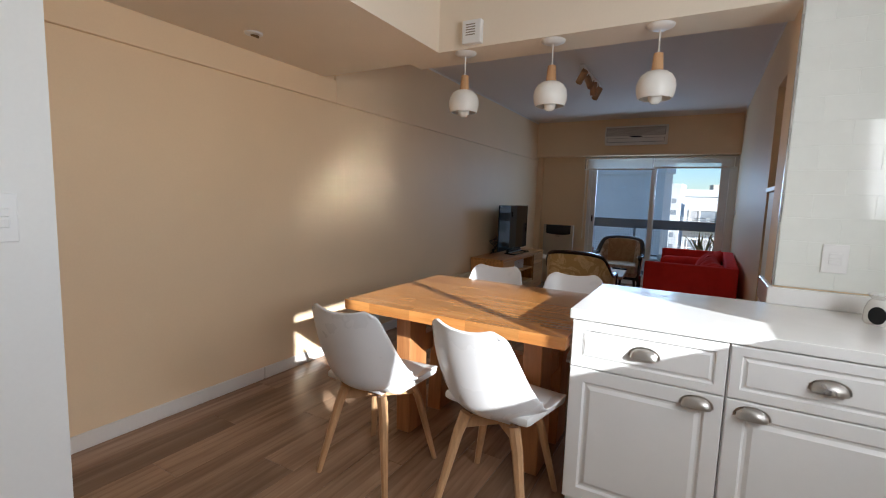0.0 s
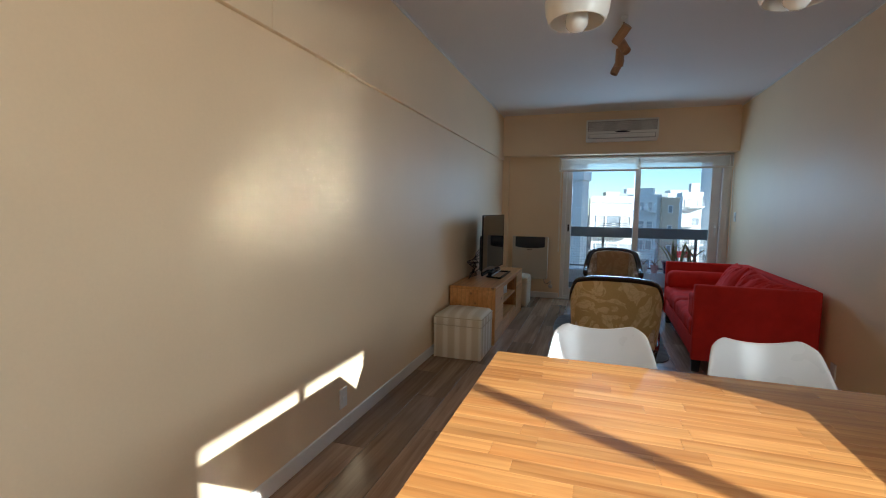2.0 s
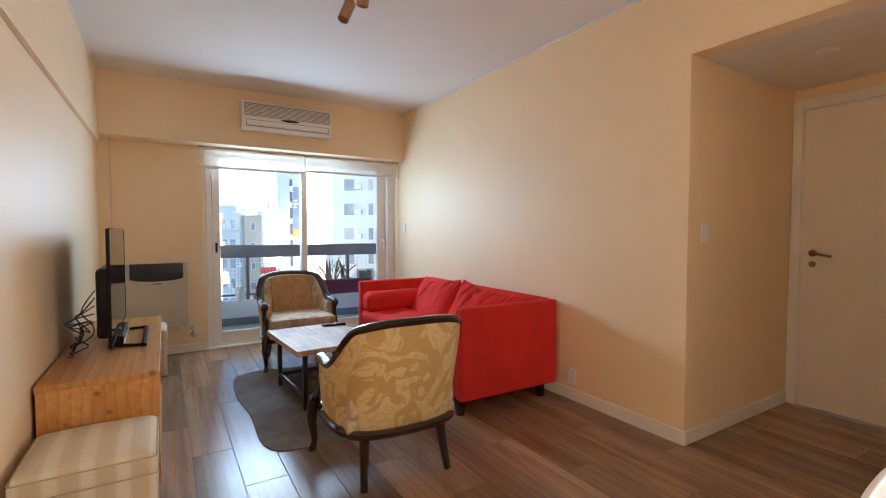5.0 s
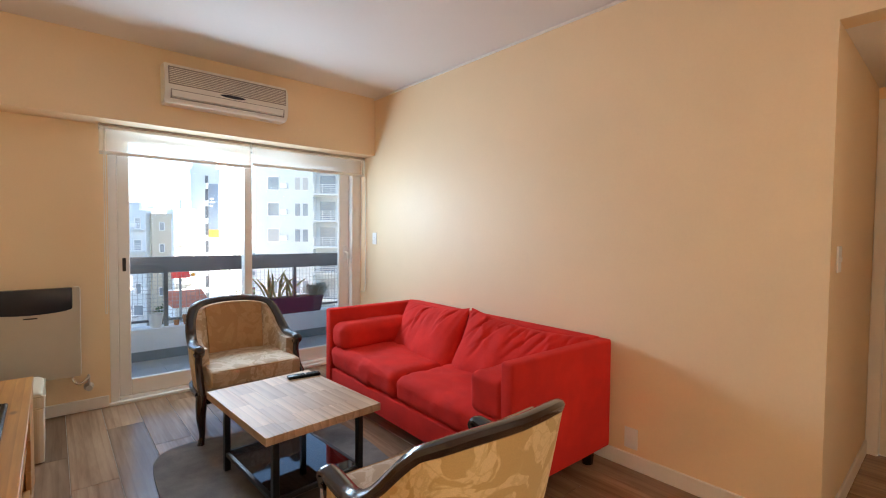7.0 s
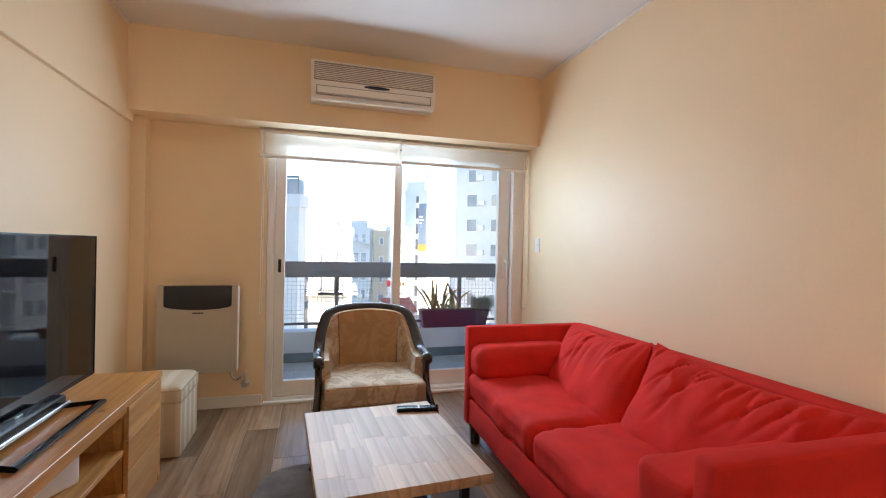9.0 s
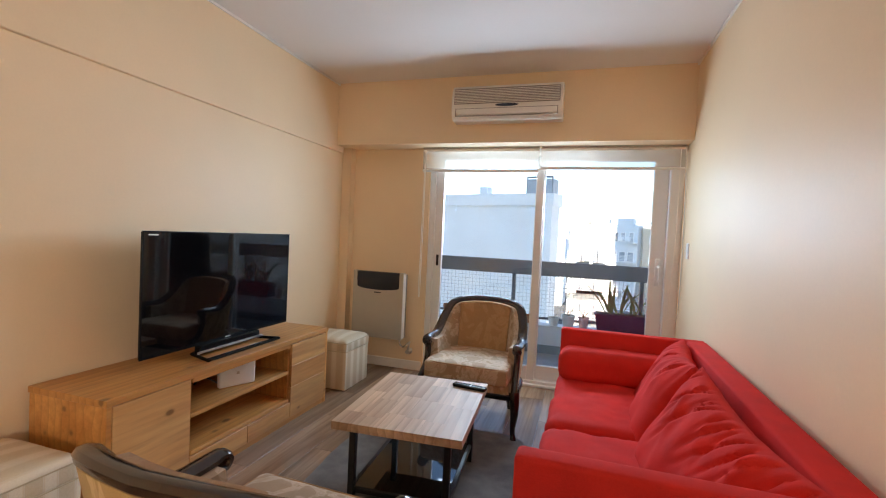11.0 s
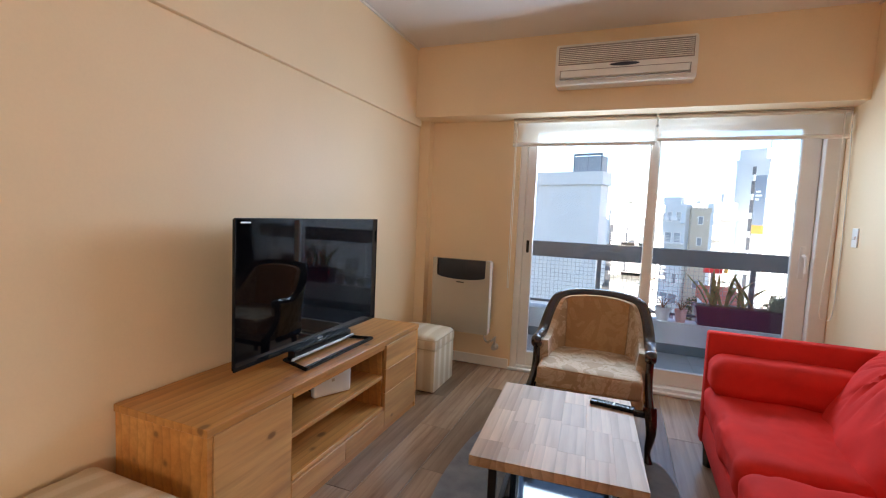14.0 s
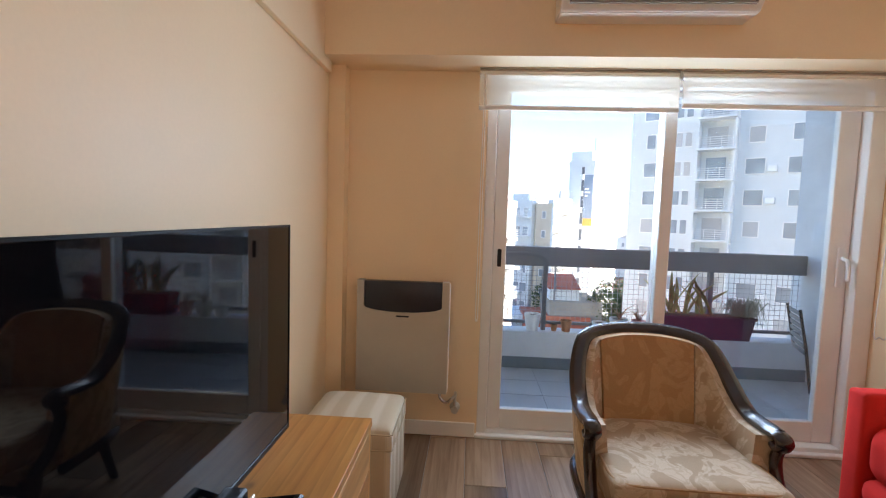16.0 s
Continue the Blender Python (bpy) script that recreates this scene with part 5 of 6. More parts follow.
SOIL = surface("dry_soil", (0.10, 0.07, 0.045), 0.95, var=0.3, scale=30)
LEAF_GREEN = surface("sansevieria_leaf", (0.30, 0.30, 0.12), 0.5, var=0.45, scale=14)
LEAF_GREY = surface("silver_leaf", (0.26, 0.30, 0.24), 0.7, var=0.3, scale=20)
TWIG = surface("dry_twig", (0.26, 0.16, 0.09), 0.8, var=0.2)
WHITE_WASH = surface("white_facade", (0.68, 0.71, 0.72), 0.85, var=0.06, scale=0.5, fine=6, bump=0.05)
BEIGE_WASH = surface("beige_facade", (0.62, 0.55, 0.44), 0.85, var=0.1, scale=0.5, fine=6, bump=0.05)
GREY_WASH = surface("grey_facade", (0.62, 0.62, 0.62), 0.85, var=0.1, scale=0.5, fine=6, bump=0.05)
# pane colour is lightened to hold a painted reflection of the sky
PANE_SKY = surface("window_pane", (0.34, 0.38, 0.42), 0.12, var=0.3, scale=0.7, bump=0.0)
SHUTTER = surface("grey_shutter", (0.50, 0.50, 0.50), 0.6, var=0.15)
TANK = surface("water_tank", (0.34, 0.38, 0.42), 0.6, var=0.15)

setting("balcony_floor", boxed(-4.2, YW + 0.16, -0.3, 1.2, BY1, BAL_Z), BAL_TILE, "pale grey tiled balcony floor", "balcony floor")
bm = boxed(-4.2, BY0, BAL_Z, 0.75, BY1, 0.275, 0.006)
setting("balcony_parapet", bm, CONCRETE, "low white painted balcony parapet", "parapet")
setting("balcony_skirting", boxed(-4.2, BY0 - 0.012, BAL_Z, 0.75, BY0, 0.05), SKIRT, "grey skirting along the parapet", "skirting")
setting("balcony_wall", boxed(0.75, YW + 0.16, -0.3, 0.95, BY1 + 0.05, 3.2), CONCRETE, "white painted balcony side wall", "wall")
setting("balcony_wall_far", boxed(-4.4, YW + 0.16, -0.3, -4.2, BY1 + 0.05, 3.2), CONCRETE, "white painted balcony side wall", "wall")
setting("balcony_slab", boxed(-4.4, YW + 0.165, 2.75, 0.95, BY1 + 0.05, 2.95), CONCRETE, "underside of the balcony above", "slab")
setting("facade_strip", boxed(XR + 0.13, YW + 0.02, -0.3, 0.95, YW + 0.165, 2.75), CONCRETE, "white facade beside the balcony door", "wall")
bm = bmesh.new()
box(bm, -4.4, YW + 0.0, Z_BEAM + 0.01, XL - 0.15, YW + 0.16, 2.75)
box(bm, -4.4, YW + 0.0, -0.3, XL - 0.15, YW + 0.16, Z_BEAM + 0.01)
setting("facade_strip_far", bm, CONCRETE, "white facade beside the balcony door", "wall")

railing = thing("balcony_railing", "grey balcony railing with a broad top band and wire mesh", "railing", pose(0, 9.52, 0.275))
part("top_band", boxed(-4.2, -0.03, 0.575, 0.75, 0.03, 0.745, 0.006), RAIL_GREY, railing)
part("lower_rail", boxed(-4.2, -0.012, 0.055, 0.75, 0.012, 0.08, 0.002), RAIL_GREY, railing)
for x in (-2.88, -1.455, -0.03):
    part("post", boxed(x - 0.02, -0.02, 0.0, x + 0.02, 0.02, 0.575, 0.002), RAIL_GREY, railing)
bm = bmesh.new()
x = -4.18
while x < 0.74:
    box(bm, x - 0.0016, 0.024, 0.07, x + 0.0016, 0.0272, 0.58)
    x += 0.045
for k in range(12):
    box(bm, -4.2, 0.0275, 0.075 + k * 0.045, 0.75, 0.0305, 0.0782 + k * 0.045)
part("wire_mesh", bm, WIRE, railing, "square wire mesh infill")


def pot(x, y, r, h, material, label, plant=0):
    b = thing("flower_pot", label, "flower pot", pose(x, y, 0.275), "pots on the parapet")
    part("pot", lathe(bmesh.new(), [(0.0, 0.0), (r * 0.72, 0.0), (r * 0.94, h * 0.78), (r, h * 0.8), (r, h), (r * 0.9, h), (r * 0.86, h * 0.85), (0.0, h * 0.85)], 20), material, b, "", True)
    part("soil", lathe(bmesh.new(), [(0.0, h * 0.86), (r * 0.87, h * 0.855)], 16), SOIL, b)
    if plant:
        bm = bmesh.new()
        r_ = random.Random(int(x * 100))
        for i in range(plant):
            a = r_.uniform(0, 6.28)
            l = r_.uniform(0.06, 0.14)
            sweep(bm, [(0, 0, h * 0.85), (math.cos(a) * l * 0.4, math.sin(a) * l * 0.4, h + l * 0.6), (math.cos(a) * l, math.sin(a) * l, h + l * r_.uniform(0.3, 1.0))], [0.003, 0.004, 0.001], 5)
        part("plant", bm, TWIG, b, "sparse dry shoots", True)


pot(-1.555, 9.49, 0.072, 0.15, POT_WHITE, "white flower pot on the parapet")
pot(-1.36, 9.50, 0.03, 0.06, TERRACOTTA, "small terracotta pot on the parapet")
pot(-1.255, 9.50, 0.05, 0.10, TERRACOTTA, "terracotta pot on the parapet")
pot(-0.965, 9.49, 0.065, 0.10, POT_WHITE, "wide white pot on the parapet")
pot(-0.80, 9.49, 0.078, 0.14, POT_WHITE, "white ridged pot with dry shoots", 9)
pot(-0.63, 9.49, 0.06, 0.13, POT_PINK, "faded pink pot with dry shoots", 8)
pot(-2.25, 9.49, 0.07, 0.14, TERRACOTTA, "terracotta pot on the parapet")

fc = thing("folded_chair", "dark folded slatted chair leaning in the balcony corner", "folding chair", pose(0.60, 9.30, BAL_Z + 0.005, 0, 0, 70))
for x in (-0.17, 0.17):
    part("leg", sweep(bmesh.new(), [(x, -0.05, 0.0), (x, 0.0, 0.35), (x, 0.06, 0.66)], 0.011, 8), BLACK_STEEL, fc, "", True)
for k in range(7):
    part("slat", boxed(-0.16, 0.012 + k * 0.006 - 0.012, 0.30 + k * 0.05, 0.16, 0.012 + k * 0.006, 0.335 + k * 0.05, 0.003), SKIRT, fc)

pl = thing("planter", "long purple planter box with sword-leaved plants on the parapet", "planter", pose(-0.10, 9.50, 0.275))
bm = slab(bmesh.new(), [(-0.38, -0.075, 0), (0.38, -0.075, 0), (0.41, -0.095, 0.19), (-0.41, -0.095, 0.19)], 0.17, (0, 1, 0))
part("trough", bm, PURPLE, pl)
part("rim", boxed(-0.42, -0.1, 0.18, 0.42, 0.085, 0.2, 0.004), PURPLE, pl)
part("soil", boxed(-0.4, -0.085, 0.198, 0.4, 0.07, 0.204), SOIL, pl)
r_ = random.Random(9)
for i in range(17):
    a, l, x = r_.uniform(-1.0, 1.0), r_.uniform(0.22, 0.42), r_.uniform(-0.30, 0.14)
    bm = bmesh.new()
    pts = [(x, 0, 0.19), (x + a * l * 0.35, r_.uniform(-.04, .04), 0.2 + l * 0.5), (x + a * l * 0.8, r_.uniform(-.05, .05), 0.2 + l * 0.93)]
    sweep(bm, smooth_line(pts, 4), [(0.010, 0.003), (0.015, 0.003), (0.017, 0.003), (0.018, 0.003), (0.018, 0.003), (0.016, 0.003), (0.013, 0.003), (0.008, 0.002), (0.001, 0.001)], 6)
    part("leaf", bm, LEAF_GREEN, pl, "", True)
bm = bmesh.new()
for i in range(190):
    a, l = r_.uniform(0, 6.28), r_.uniform(0.06, 0.2)
    x, y = 0.34 + r_.gauss(0, 0.04), r_.gauss(-0.01, 0.03)
    dx, dy = math.cos(a) * l, math.sin(a) * l * 0.6
    sweep(bm, [(x, y, 0.2), (x + dx * 0.6, y + dy * 0.6, 0.2 + l * 0.8), (x + dx, y + dy, 0.2 + l * r_.uniform(-0.6, 0.5))], [0.003, 0.004, 0.001], 4)
part("trailing_plant", bm, LEAF_GREY, pl, "silvery trailing foliage")

# ---- the city beyond ----
GROUND_Z = -17.0
ASPHALT = surface("asphalt", (0.06, 0.06, 0.06), 0.9, var=0.3, scale=0.3, fine=4, spread=False)
ROOF_GREY = surface("flat_roofs", (0.34, 0.31, 0.28), 0.9, var=0.3, scale=0.2, fine=2)
ROOF_RED = surface("red_roof", (0.45, 0.13, 0.08), 0.8, var=0.2, scale=0.6)
setting("ground", boxed(-1500, YW + 2.0, GROUND_Z - 1, 1500, 2500, GROUND_Z), ASPHALT, "city ground far below", "ground")


def recess(b, x, face, z, w, r):
    """A balcony bay: its slab, side walls, glazed door at the back and a rail of white bars."""
    bb = part("balcony", box(box(box(bmesh.new(), -w / 2, -1.5, -0.2, w / 2, 0, 0), -w / 2, -1.5, 0, -w / 2 + 0.15, 0, 2.5), w / 2 - 0.15, -1.5, 0, w / 2, 0, 2.5), WHITE_WASH, b, "", False, pose(x, face, z))
    bm = bmesh.new()
    for q in range(5):
        box(bm, -w / 2 + 0.15, -1.48, 0.12 + q * 0.2, w / 2 - 0.15, -1.44, 0.17 + q * 0.2)
    for q in range(4):
        a = -w / 2 + 0.2 + (w - 0.4) * q / 3
        box(bm, a - 0.025, -1.49, 0, a + 0.025, -1.43, 1.0)
    part("rail", bm, FRAME_WHITE, bb)
    part("glazed_door", boxed(-w * 0.3, -0.06, 0.0, w * 0.22, 0.02, 2.05), SHUTTER if r.random() < 0.4 else PANE_SKY, bb)


def facade_windows(b, w, h, rows, cols, z0, storey, margin, ww, wh, seed, ac=0.3, balc=0.0, face=0.0, ox=0.0, bays=False):
    """Windows in rows on the side that faces the street, each a recessed pane in a frame."""
    r = random.Random(seed)
    step = (w - 2 * margin) / cols
    for i in range(rows):
        for j in range(cols):
            x = ox - w / 2 + margin + (j + 0.5) * step
            z = z0 + i * storey
            k = r.random()
            if bays and j % 4 == 2:
                recess(b, x, face, z - 0.45, step * 1.05, r)
                continue
            if bays and j % 4 == 1:
                for e in (-0.42, 0.42):
                    wd = part("window", box(box(bmesh.new(), -0.32, -0.06, -0.06, 0.32, 0.02, 0), -0.32, -0.06, wh, 0.32, 0.02, wh + 0.06), FRAME_WHITE, b, "", False, pose(x + e, face, z))
                    part("pane", boxed(-0.27, -0.03, 0, 0.27, 0.01, wh), SHUTTER if k < 0.3 else PANE_SKY, wd)
                continue
            s = ww * r.choice((0.7, 1.0, 1.0, 1.25))
            wd = part("window", box(box(box(box(bmesh.new(), -s / 2 - .08, -0.10, -.08, s / 2 + .08, 0.02, 0), -s / 2 - .08, -0.10, wh, s / 2 + .08, 0.02, wh + .08), -s / 2 - .08, -0.10, 0, -s / 2, 0.02, wh), s / 2, -0.10, 0, s / 2 + .08, 0.02, wh), FRAME_WHITE, b, "", False, pose(x, face, z))
            part("pane", boxed(-s / 2, -0.03, 0, s / 2, 0.01, wh), SHUTTER if k < 0.35 else PANE_SKY, wd)
            if r.random() < ac:
                part("outdoor_unit", boxed(x + s / 2 + 0.2, face - 0.4, z + 0.1, x + s / 2 + 0.95, face, z + 0.7, 0.05), WHITE_PLASTIC, b)
            elif r.random() < balc:
                bb = part("balcony", boxed(-s / 2 - 0.7, -1.1, -0.25, s / 2 + 0.7, 0, -0.08), WHITE_WASH, b, "", False, pose(x, face, z))
                bm = bmesh.new()
                for q in range(5):
                    box(bm, -s / 2 - 0.7, -1.1, q * 0.21, s / 2 + 0.7, -1.06, q * 0.21 + 0.05)
                part("rail", bm, FRAME_WHITE, bb)


def building(label, x0, x1, y0, depth, top, material, turn=0.0, **win):
    w = x1 - x0
    b = thing("apartment_building", label, "building", pose((x0 + x1) / 2, y0, GROUND_Z, 0, 0, turn))
    bm = boxed(-w / 2, 0, 0, w / 2, depth, top - GROUND_Z)
    part("wall", bm, material, b)
    bm = bmesh.new()
    t = top - GROUND_Z
    for a in ((-w / 2 - .1, -.1, w / 2 + .1, .25), (-w / 2 - .1, depth - .25, w / 2 + .1, depth + .1), (-w / 2 - .1, .25, -w / 2 + .25, depth - .25), (w / 2 - .25, .25, w / 2 + .1, depth - .25)):
        box(bm, a[0], a[1], t, a[2], a[3], t + 0.7)
    part("parapet", bm, material, b)
    if win:
        facade_windows(b, w, t, **win)
    return b


def corner_block(label, az, y0, w, depth, top, material, turn=-36.9, **win):
    """A block on the street grid, set by the bearing of its lit corner as seen from the room."""
    a, c = radians(az), radians(-turn)
    x, y = -1.6 + (y0 - 4) * math.tan(a), y0
    return building(label, x - w / 2 * math.cos(c) - w / 2, x - w / 2 * math.cos(c) + w / 2, y + w / 2 * math.sin(c), depth, top, material, turn, **win)


def side_windows(b, w, depth, rows, cols, z0, storey, ww, wh, seed):
    """Windows on the end wall of a block."""
    r = random.Random(seed)
    for i in range(rows):
        for j in range(cols):
            y = depth * (j + 0.5) / cols
            s_ = ww * r.choice((0.7, 1.0, 1.3))
            wd = part("window", box(box(bmesh.new(), -0.06, -s_ / 2 - 0.08, -0.1, 0.12, s_ / 2 + 0.08, 0), -0.06, -s_ / 2 - 0.08, wh, 0.08, s_ / 2 + 0.08, wh + 0.08), FRAME_WHITE, b, "", False, pose(w / 2, y, z0 + i * storey))
            part("pane", boxed(-0.05, -s_ / 2, 0, 0.02, s_ / 2, wh), SHUTTER if r.random() < 0.35 else PANE_SKY, wd)


# blank white party wall, with roof tanks
near = corner_block("white apartment block with a blank party wall and roof tanks", -1.75, 30.0, 8.2, 1.1, 3.2, WHITE_WASH, -19)
part("roof_tank", boxed(2.4, 0.15, 20.9, 4.0, 1.0, 21.75, 0.03), TANK, near, "grey roof tank on a frame")
bm = bmesh.new()
for x in (2.4, 3.2, 3.94):
    box(bm, x, 0.15, 20.2, x + 0.06, 0.22, 21.85)
box(bm, 2.4, 0.14, 21.8, 4.0, 0.24, 21.9)
part("tank_frame", bm, RAIL_GREY, near)
part("roof_tank", boxed(-1.4, 0.2, 20.3, 0.4, 1.0, 20.95, 0.03), TANK, near)
part("chimney", boxed(-0.9, 0.3, 20.9, -0.3, 0.9, 21.4, 0.03), WHITE_WASH, near)
building("beige balcony block at the street's end", -20.0, -9.0, 36.0, 12, 2.0, BEIGE_WASH, rows=6, cols=4, z0=2.0, storey=2.9, margin=0.6, ww=1.5, wh=1.5, seed=3, ac=0.2, balc=0.6)
building("white balcony block across the street", -1.9, 2.4, 52.0, 6, 2.3, WHITE_WASH, rows=6, cols=3, z0=1.8, storey=2.9, margin=0.3, ww=1.1, wh=1.6, seed=5, ac=0.1, balc=0.75)
blue = corner_block("white block with balconies stacked along its shaded wall", 6.9, 74.0, 4.6, 1.0, 3.3, WHITE_WASH, rows=7, cols=3, z0=1.5, storey=2.85, margin=0.3, ww=0.9, wh=1.3, seed=15, balc=0.5)
part("roof_house", boxed(-1.2, 0.2, 20.3, 1.4, 0.9, 22.0, 0.03), WHITE_WASH, blue)
building("beige slab block in the distance", 7.6, 9.8, 74.0, 4, 2.9, BEIGE_WASH, rows=7, cols=1, z0=1.0, storey=2.9, margin=0.4, ww=0.7, wh=1.0, seed=7)
slab_block = building("white slab block in the distance", 11.2, 13.9, 80.0, 5, 3.9, WHITE_WASH, rows=7, cols=2, z0=2.0, storey=2.9, margin=0.3, ww=0.8, wh=1.1, seed=8, balc=0.4)
part("roof_house", boxed(-0.2, 0.5, 20.8, 1.0, 2.5, 23.0, 0.03), GREY_WASH, slab_block)
# added block, never in view; it casts shade on the near building
building("unseen white block added to shade the near party wall", 12.0, 17.0, 18.65, 2.4, 13.0, WHITE_WASH)
tower = corner_block("tall white tower with a blue and orange wall sign", 14.1, 86.0, 4.7, 12.5, 11.0, WHITE_WASH)
side_windows(tower, 4.7, 12.5, 9, 5, 1.8, 2.9, 1.0, 1.1, 9)
# the loggias' inner shade is put into a dark colour on a flat strip
TOWER_DARK = surface("shadowed_loggia", (0.16, 0.17, 0.19), 0.8, var=0.2)
part("loggia_recess", boxed(0.0, -0.06, 2, 0.5, 0.02, 27.6), TOWER_DARK, tower, "flat dark strip painted as the shade inside stacked loggias")
for k in range(9):
    part("loggia_rail", boxed(-0.02, -0.5, 2.2 + k * 2.9, 0.52, -0.05, 3.1 + k * 2.9, 0.02), WHITE_WASH, tower)
part("roof_house", boxed(-2.3, 0.5, 28.0, 1.6, 6.0, 30.4, 0.05), WHITE_WASH, tower)
part("mast", boxed(0.9, 3.0, 30.4, 1.0, 3.1, 33.0), RAIL_GREY, tower)
SIGN_BLUE = surface("blue_sign", (0.22, 0.28, 0.36), 0.5, var=0.1)
SIGN_ORANGE = surface("orange_sign", (0.75, 0.35, 0.06), 0.5, var=0.1)
sg = part("wall_sign", boxed(0.62, -0.2, 18.6, 2.2, -0.03, 26.2), SIGN_BLUE, tower, "blue painted wall sign")
part("sign_band", boxed(0.62, -0.21, 17.3, 2.2, -0.04, 18.6), SIGN_ORANGE, sg, "orange band")
for k, (x0, x1) in enumerate(((0.8, 1.5), (0.8, 1.7), (0.8, 1.3))):
    part("sign_bar", boxed(x0, -0.23, 23.6 - k * 0.6, x1, -0.2, 23.9 - k * 0.6), FRAME_WHITE, sg, "pale bar of lettering")
right = building("large white apartment block with balconies and many small coolers", 10.5, 50.5, 43.0, 16, 19.0, WHITE_WASH, -36.9, rows=12, cols=13, z0=3.0, storey=2.85, margin=0.5, ww=1.15, wh=1.35, seed=12, ac=0.6, bays=True)
r_ = random.Random(21)
bm_names = ("white", "beige", "grey")
for i in range(46):
    x0 = -70 + i * 4.4 + r_.uniform(-2, 2)
    w, y0 = r_.uniform(6, 13), r_.uniform(115, 420)
    k = r_.choice((0, 0, 0, 1, 2))
    building("distant %s apartment block on the skyline" % bm_names[k], x0 * y0 / 150, x0 * y0 / 150 + w, y0, 12, 1.25 + y0 * r_.uniform(0.008, 0.048), (WHITE_WASH, BEIGE_WASH, GREY_WASH)[k], r_.uniform(-15, 15), **(dict(rows=6, cols=3, z0=4.0, storey=3.0, margin=0.5, ww=1.2, wh=1.3, seed=i, ac=0.0) if y0 < 220 else {}))
for i in range(16):
    x0, y0 = r_.uniform(-6, 30), r_.uniform(56, 74)
    if 9 < x0 < 20:
        continue
    whole("low_house", boxed(x0, y0, GROUND_Z, x0 + r_.uniform(5, 9), y0 + r_.uniform(5, 8), GROUND_Z + r_.uniform(3, 8), 0.05), r_.choice((ROOF_GREY, ROOF_GREY, WHITE_WASH, ROOF_RED)), "low flat-roofed house seen from above", "house")
SIGN_RED = surface("red_sign", (0.62, 0.03, 0.03), 0.5, var=0.1)
rs = thing("street_sign", "red advertising board on a mast above the street", "sign", pose(8.95, 64.0, GROUND_Z))
part("mast", boxed(-0.12, 0.05, 0, 0.12, 0.29, 12.8), RAIL_GREY, rs)
part("board", boxed(-0.95, -0.1, 12.8, 0.95, 0.3, 13.6, 0.03), SIGN_RED, rs, "red panel")
part("disc", boxed(1.1, -0.1, 12.9, 1.5, 0.1, 13.4, 0.12, 3), SIGN_ORANGE, rs, "small orange panel")
part("arm", boxed(0.95, -0.05, 13.1, 1.1, 0.05, 13.2), RAIL_GREY, rs)
rh = thing("corner_shop", "low white corner shop with red sloping roof sheets", "shop", pose(10.4, 65.0, GROUND_Z))
part("wall", boxed(-1.9, 0, 0, 1.9, 5, 9.2, 0.03), WHITE_WASH, rh)
part("roof", slab(bmesh.new(), [(-2.1, -0.4, 9.2), (-2.1, 5.3, 9.2), (-2.1, 5.3, 10.6), (-2.1, 4.9, 10.6)], 4.2, (1, 0, 0)), ROOF_RED, rh, "red roof sheet")
CAR_PAINTS = [surface("car_paint_%s" % n_, c, 0.25, 0.2, var=0.02, bump=0.0, coat=0.5) for n_, c in (("white", (0.7, 0.7, 0.7)), ("grey", (0.2, 0.2, 0.22)), ("red", (0.4, 0.03, 0.03)))]
for i in range(14):
    c = thing("car", "parked car on the street far below", "car", pose(12.4 + (i % 2) * 3.4 + r_.uniform(-.2, .2), 60 + i * 3.2, GROUND_Z, 0, 0, 90), "parked cars")
    paint = CAR_PAINTS[i % 3]
    part("body", slab(bmesh.new(), [(-2.1, -0.85, 0.25), (2.1, -0.85, 0.25), (2.1, -0.85, 0.75), (1.1, -0.85, 0.9), (-2.0, -0.85, 0.95)], 1.7, (0, 1, 0)), paint, c)
    part("cabin", slab(bmesh.new(), [(-1.7, -0.72, 0.9), (0.9, -0.72, 0.9), (0.3, -0.72, 1.42), (-1.3, -0.72, 1.42)], 1.44, (0, 1, 0)), PANE_SKY, c)
    for x in (-1.3, 1.3):
        for y in (-0.86, 0.66):
            bm = lathe(bmesh.new(), [(0.0, 0), (0.32, 0), (0.32, 0.2), (0.0, 0.2)], 12)
            bmesh.ops.transform(bm, matrix=pose(x, y, 0.32, -90), verts=bm.verts)
            part("wheel", bm, RUBBER, c)


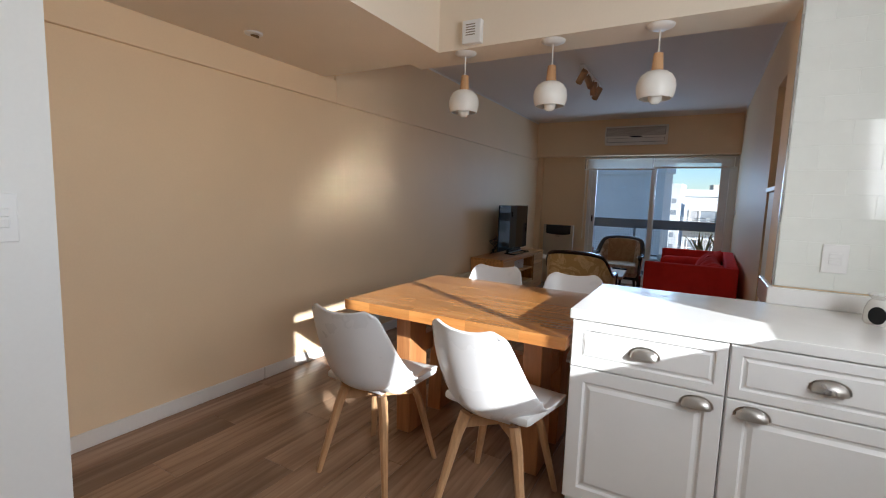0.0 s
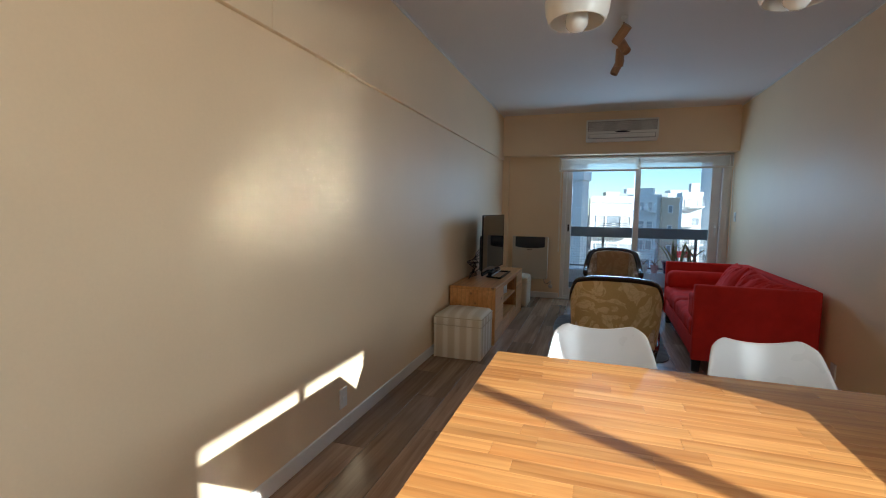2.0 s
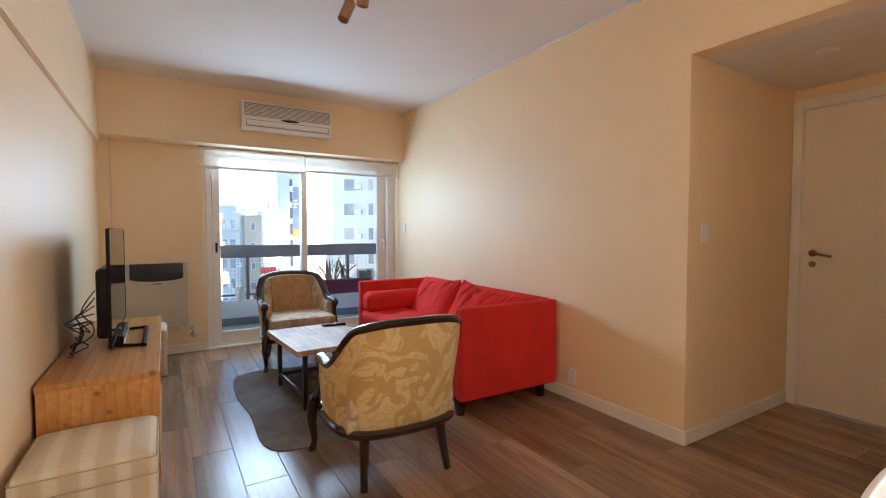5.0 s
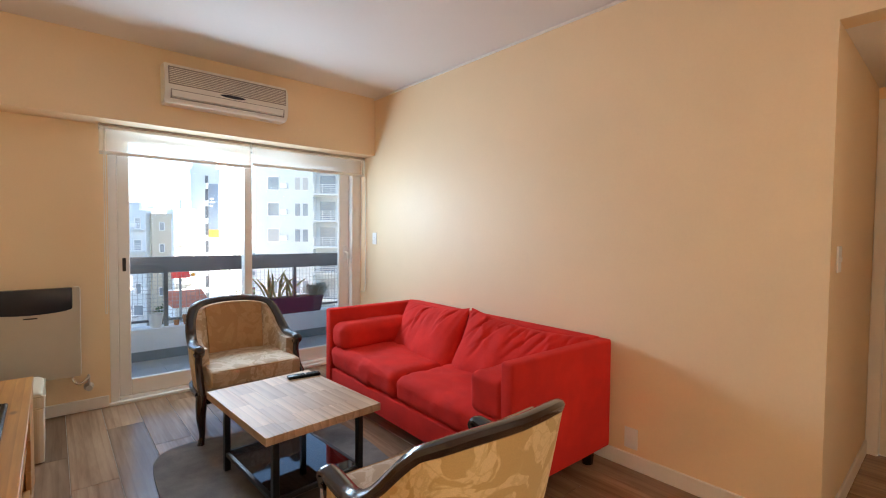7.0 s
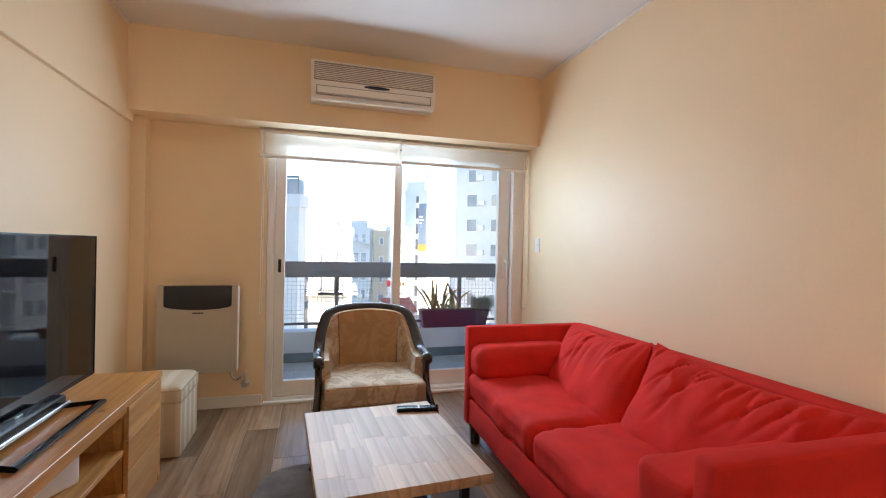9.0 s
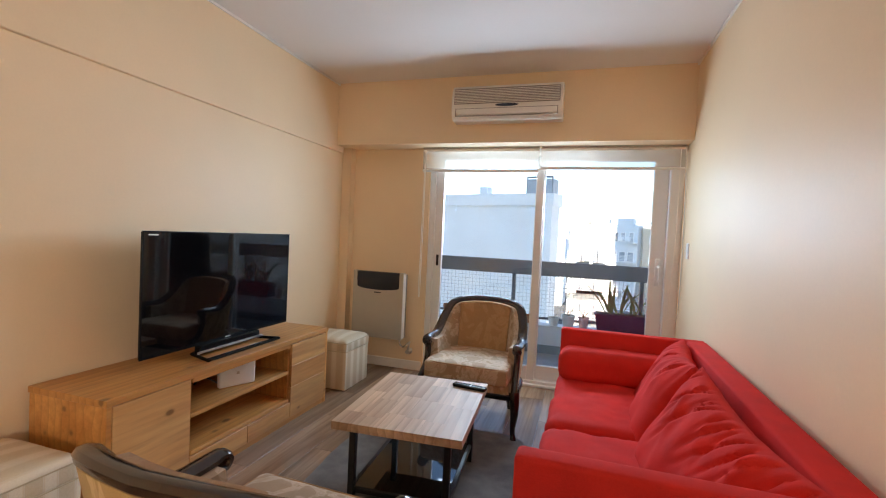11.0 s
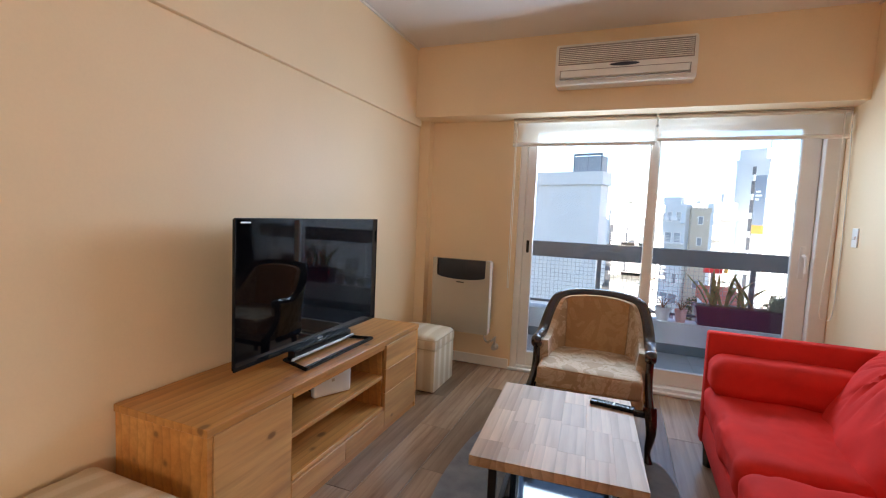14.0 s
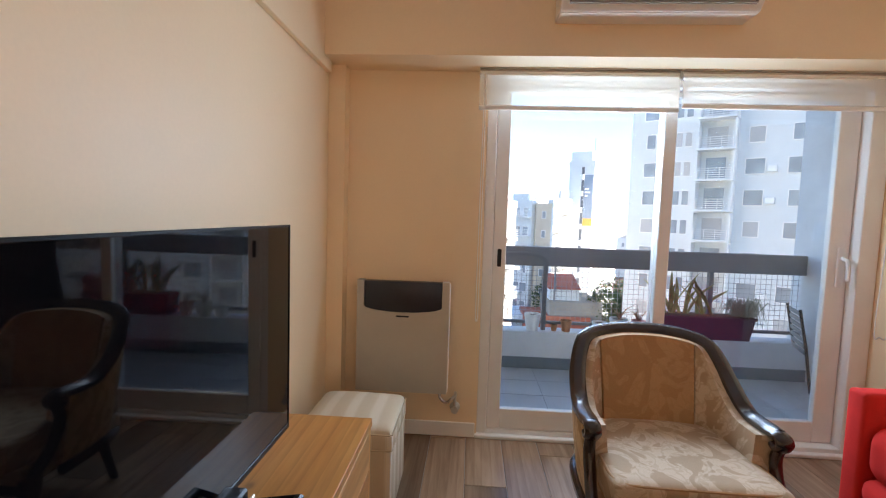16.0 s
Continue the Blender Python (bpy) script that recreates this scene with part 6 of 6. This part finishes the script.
def tree(x, y, h, spread, seed):
    b = thing("street_tree", "leafy green street tree far below", "tree", pose(x, y, GROUND_Z), "street trees")
    r = random.Random(seed)
    bm = sweep(bmesh.new(), [(0, 0, 0), (0.1, 0, h * 0.4), (0, 0.1, h * 0.75)], [0.25, 0.18, 0.06], 8)
    for i in range(6):
        a = i * 1.05
        sweep(bm, [(0, 0, h * 0.42), (math.cos(a) * spread * 0.4, math.sin(a) * spread * 0.4, h * 0.62), (math.cos(a) * spread * 0.8, math.sin(a) * spread * 0.8, h * 0.78)], [0.1, 0.07, 0.02], 6)
    part("trunk", bm, TWIG, b, "", True)
    verts, faces = [], []
    for i in range(1500):
        p = Vector((r.gauss(0, 1), r.gauss(0, 1), r.gauss(0, 1))).normalized() * r.uniform(0.45, 1.0) ** 0.5
        lump = 1 + 0.3 * noise.noise(p * 2.2 + Vector((seed, 0, 0)))
        c = Vector((p.x * spread * lump, p.y * spread * lump, h * 0.75 + p.z * h * 0.27 * lump))
        u = Vector((r.gauss(0, 1), r.gauss(0, 1), r.gauss(0, 1))).normalized()
        w = u.orthogonal().normalized()
        n = len(verts)
        verts += [c - u * 0.22, c + w * 0.12, c + u * 0.22, c - w * 0.12]
        faces.append((n, n + 1, n + 2, n + 3))
    me = bpy.data.meshes.new("crown")
    me.from_pydata(verts, [], faces)
    me.materials.append(FOLIAGE)
    cr = new("crown", me)
    cr.parent = b


FOLIAGE = surface("tree_foliage", (0.06, 0.10, 0.03), 0.7, var=0.4, scale=0.6, fine=8, bump=0.0)
for i, (x, y) in enumerate(((16.5, 66), (18.5, 70), (20.0, 61), (10.5, 74))):
    tree(x, y, 9 + i % 3, 3.2, i + 1)


# ---- pieces: floor planks and wall tiles ----
PW, PL = 0.2, 1.2
plank_meshes = {}
floor_ob = bpy.data.objects["floor"]


def plank_mesh(w, l):
    key = (round(w, 3), round(l, 3))
    if key not in plank_meshes:
        bm = boxed(-w / 2 + 0.0013, -l / 2 + 0.0013, 0, w / 2 - 0.0013, l / 2 - 0.0013, 0.01, 0.0012)
        me = bpy.data.meshes.new("plank")
        bm.to_mesh(me)
        bm.free()
        me.materials.append(PLANK)
        plank_meshes[key] = me
    return plank_meshes[key]


cols = math.ceil((X_HALL + 0.06 - XL) / PW)
for i in range(cols):
    x0 = XL + i * PW
    x1 = min(x0 + PW, X_HALL + 0.06)
    y = Y_KB - PL * ((i * 0.37) % 1.0)
    while y < YW + 0.1:
        ya, yb = max(y, Y_KB), min(y + PL, YW + 0.012)
        limit = YW + 0.012 if x1 < XR + 0.15 else Y_HALL1
        yb = min(yb, limit)
        if yb - ya > 0.03:
            s = new("plank", plank_mesh(x1 - x0, yb - ya))
            s.parent = floor_ob
            s.location = ((x0 + x1) / 2, (ya + yb) / 2, -0.01)
        y += PL

tile_meshes = {}
TW, TH = 0.2, 0.1
setting("tile_bed", boxed(-0.058, 2.5535, CZ + 0.08, X_KW, 2.5598, ZC), TILE_GROUT, "white grout bed behind the tiles", "grout")
zt = CZ + 0.08
row = 0
while zt < ZC - 0.02:
    x = -0.058 - (TW / 2 if row % 2 else 0)
    zb = min(zt + TH, ZC)
    while x < X_KW - 0.01:
        xa, xb = max(x, -0.058), min(x + TW, X_KW)
        if xb - xa > 0.02 and zb - zt > 0.02:
            key = (round(xb - xa, 3), round(zb - zt, 3))
            if key not in tile_meshes:
                w, h = key
                bm = boxed(-w / 2 + 0.0004, -0.0055, -h / 2 + 0.0004, w / 2 - 0.0004, 0.002, h / 2 - 0.0004, 0.0012)
                me = bpy.data.meshes.new("tile")
                bm.to_mesh(me)
                bm.free()
                me.materials.append(TILE)
                tile_meshes[key] = me
            s = new("tile", tile_meshes[key])
            s.parent = tile_wall
            s.location = ((xa + xb) / 2, 2.558, (zt + zb) / 2)
        x += TW
    zt += TH
    row += 1
setting("trim_6", boxed(-0.068, 2.545, CZ + 0.08, -0.060, 2.562, ZC), STEEL, "slim steel edge trim of the tiles", "trim")

balcony_floor = bpy.data.objects["balcony_floor"]
me = bpy.data.meshes.new("tile")
bm = boxed(-0.163, -0.15, -0.006, 0.163, 0.15, 0.004, 0.001)
bm.to_mesh(me)
bm.free()
me.materials.append(BAL_TILE)
for i in range(16):
    for j in range(4):
        t_ = new("tile", me)
        t_.parent = balcony_floor
        t_.location = (-4.03 + i * 0.33, YW + 0.33 + j * 0.305, BAL_Z + 0.001)
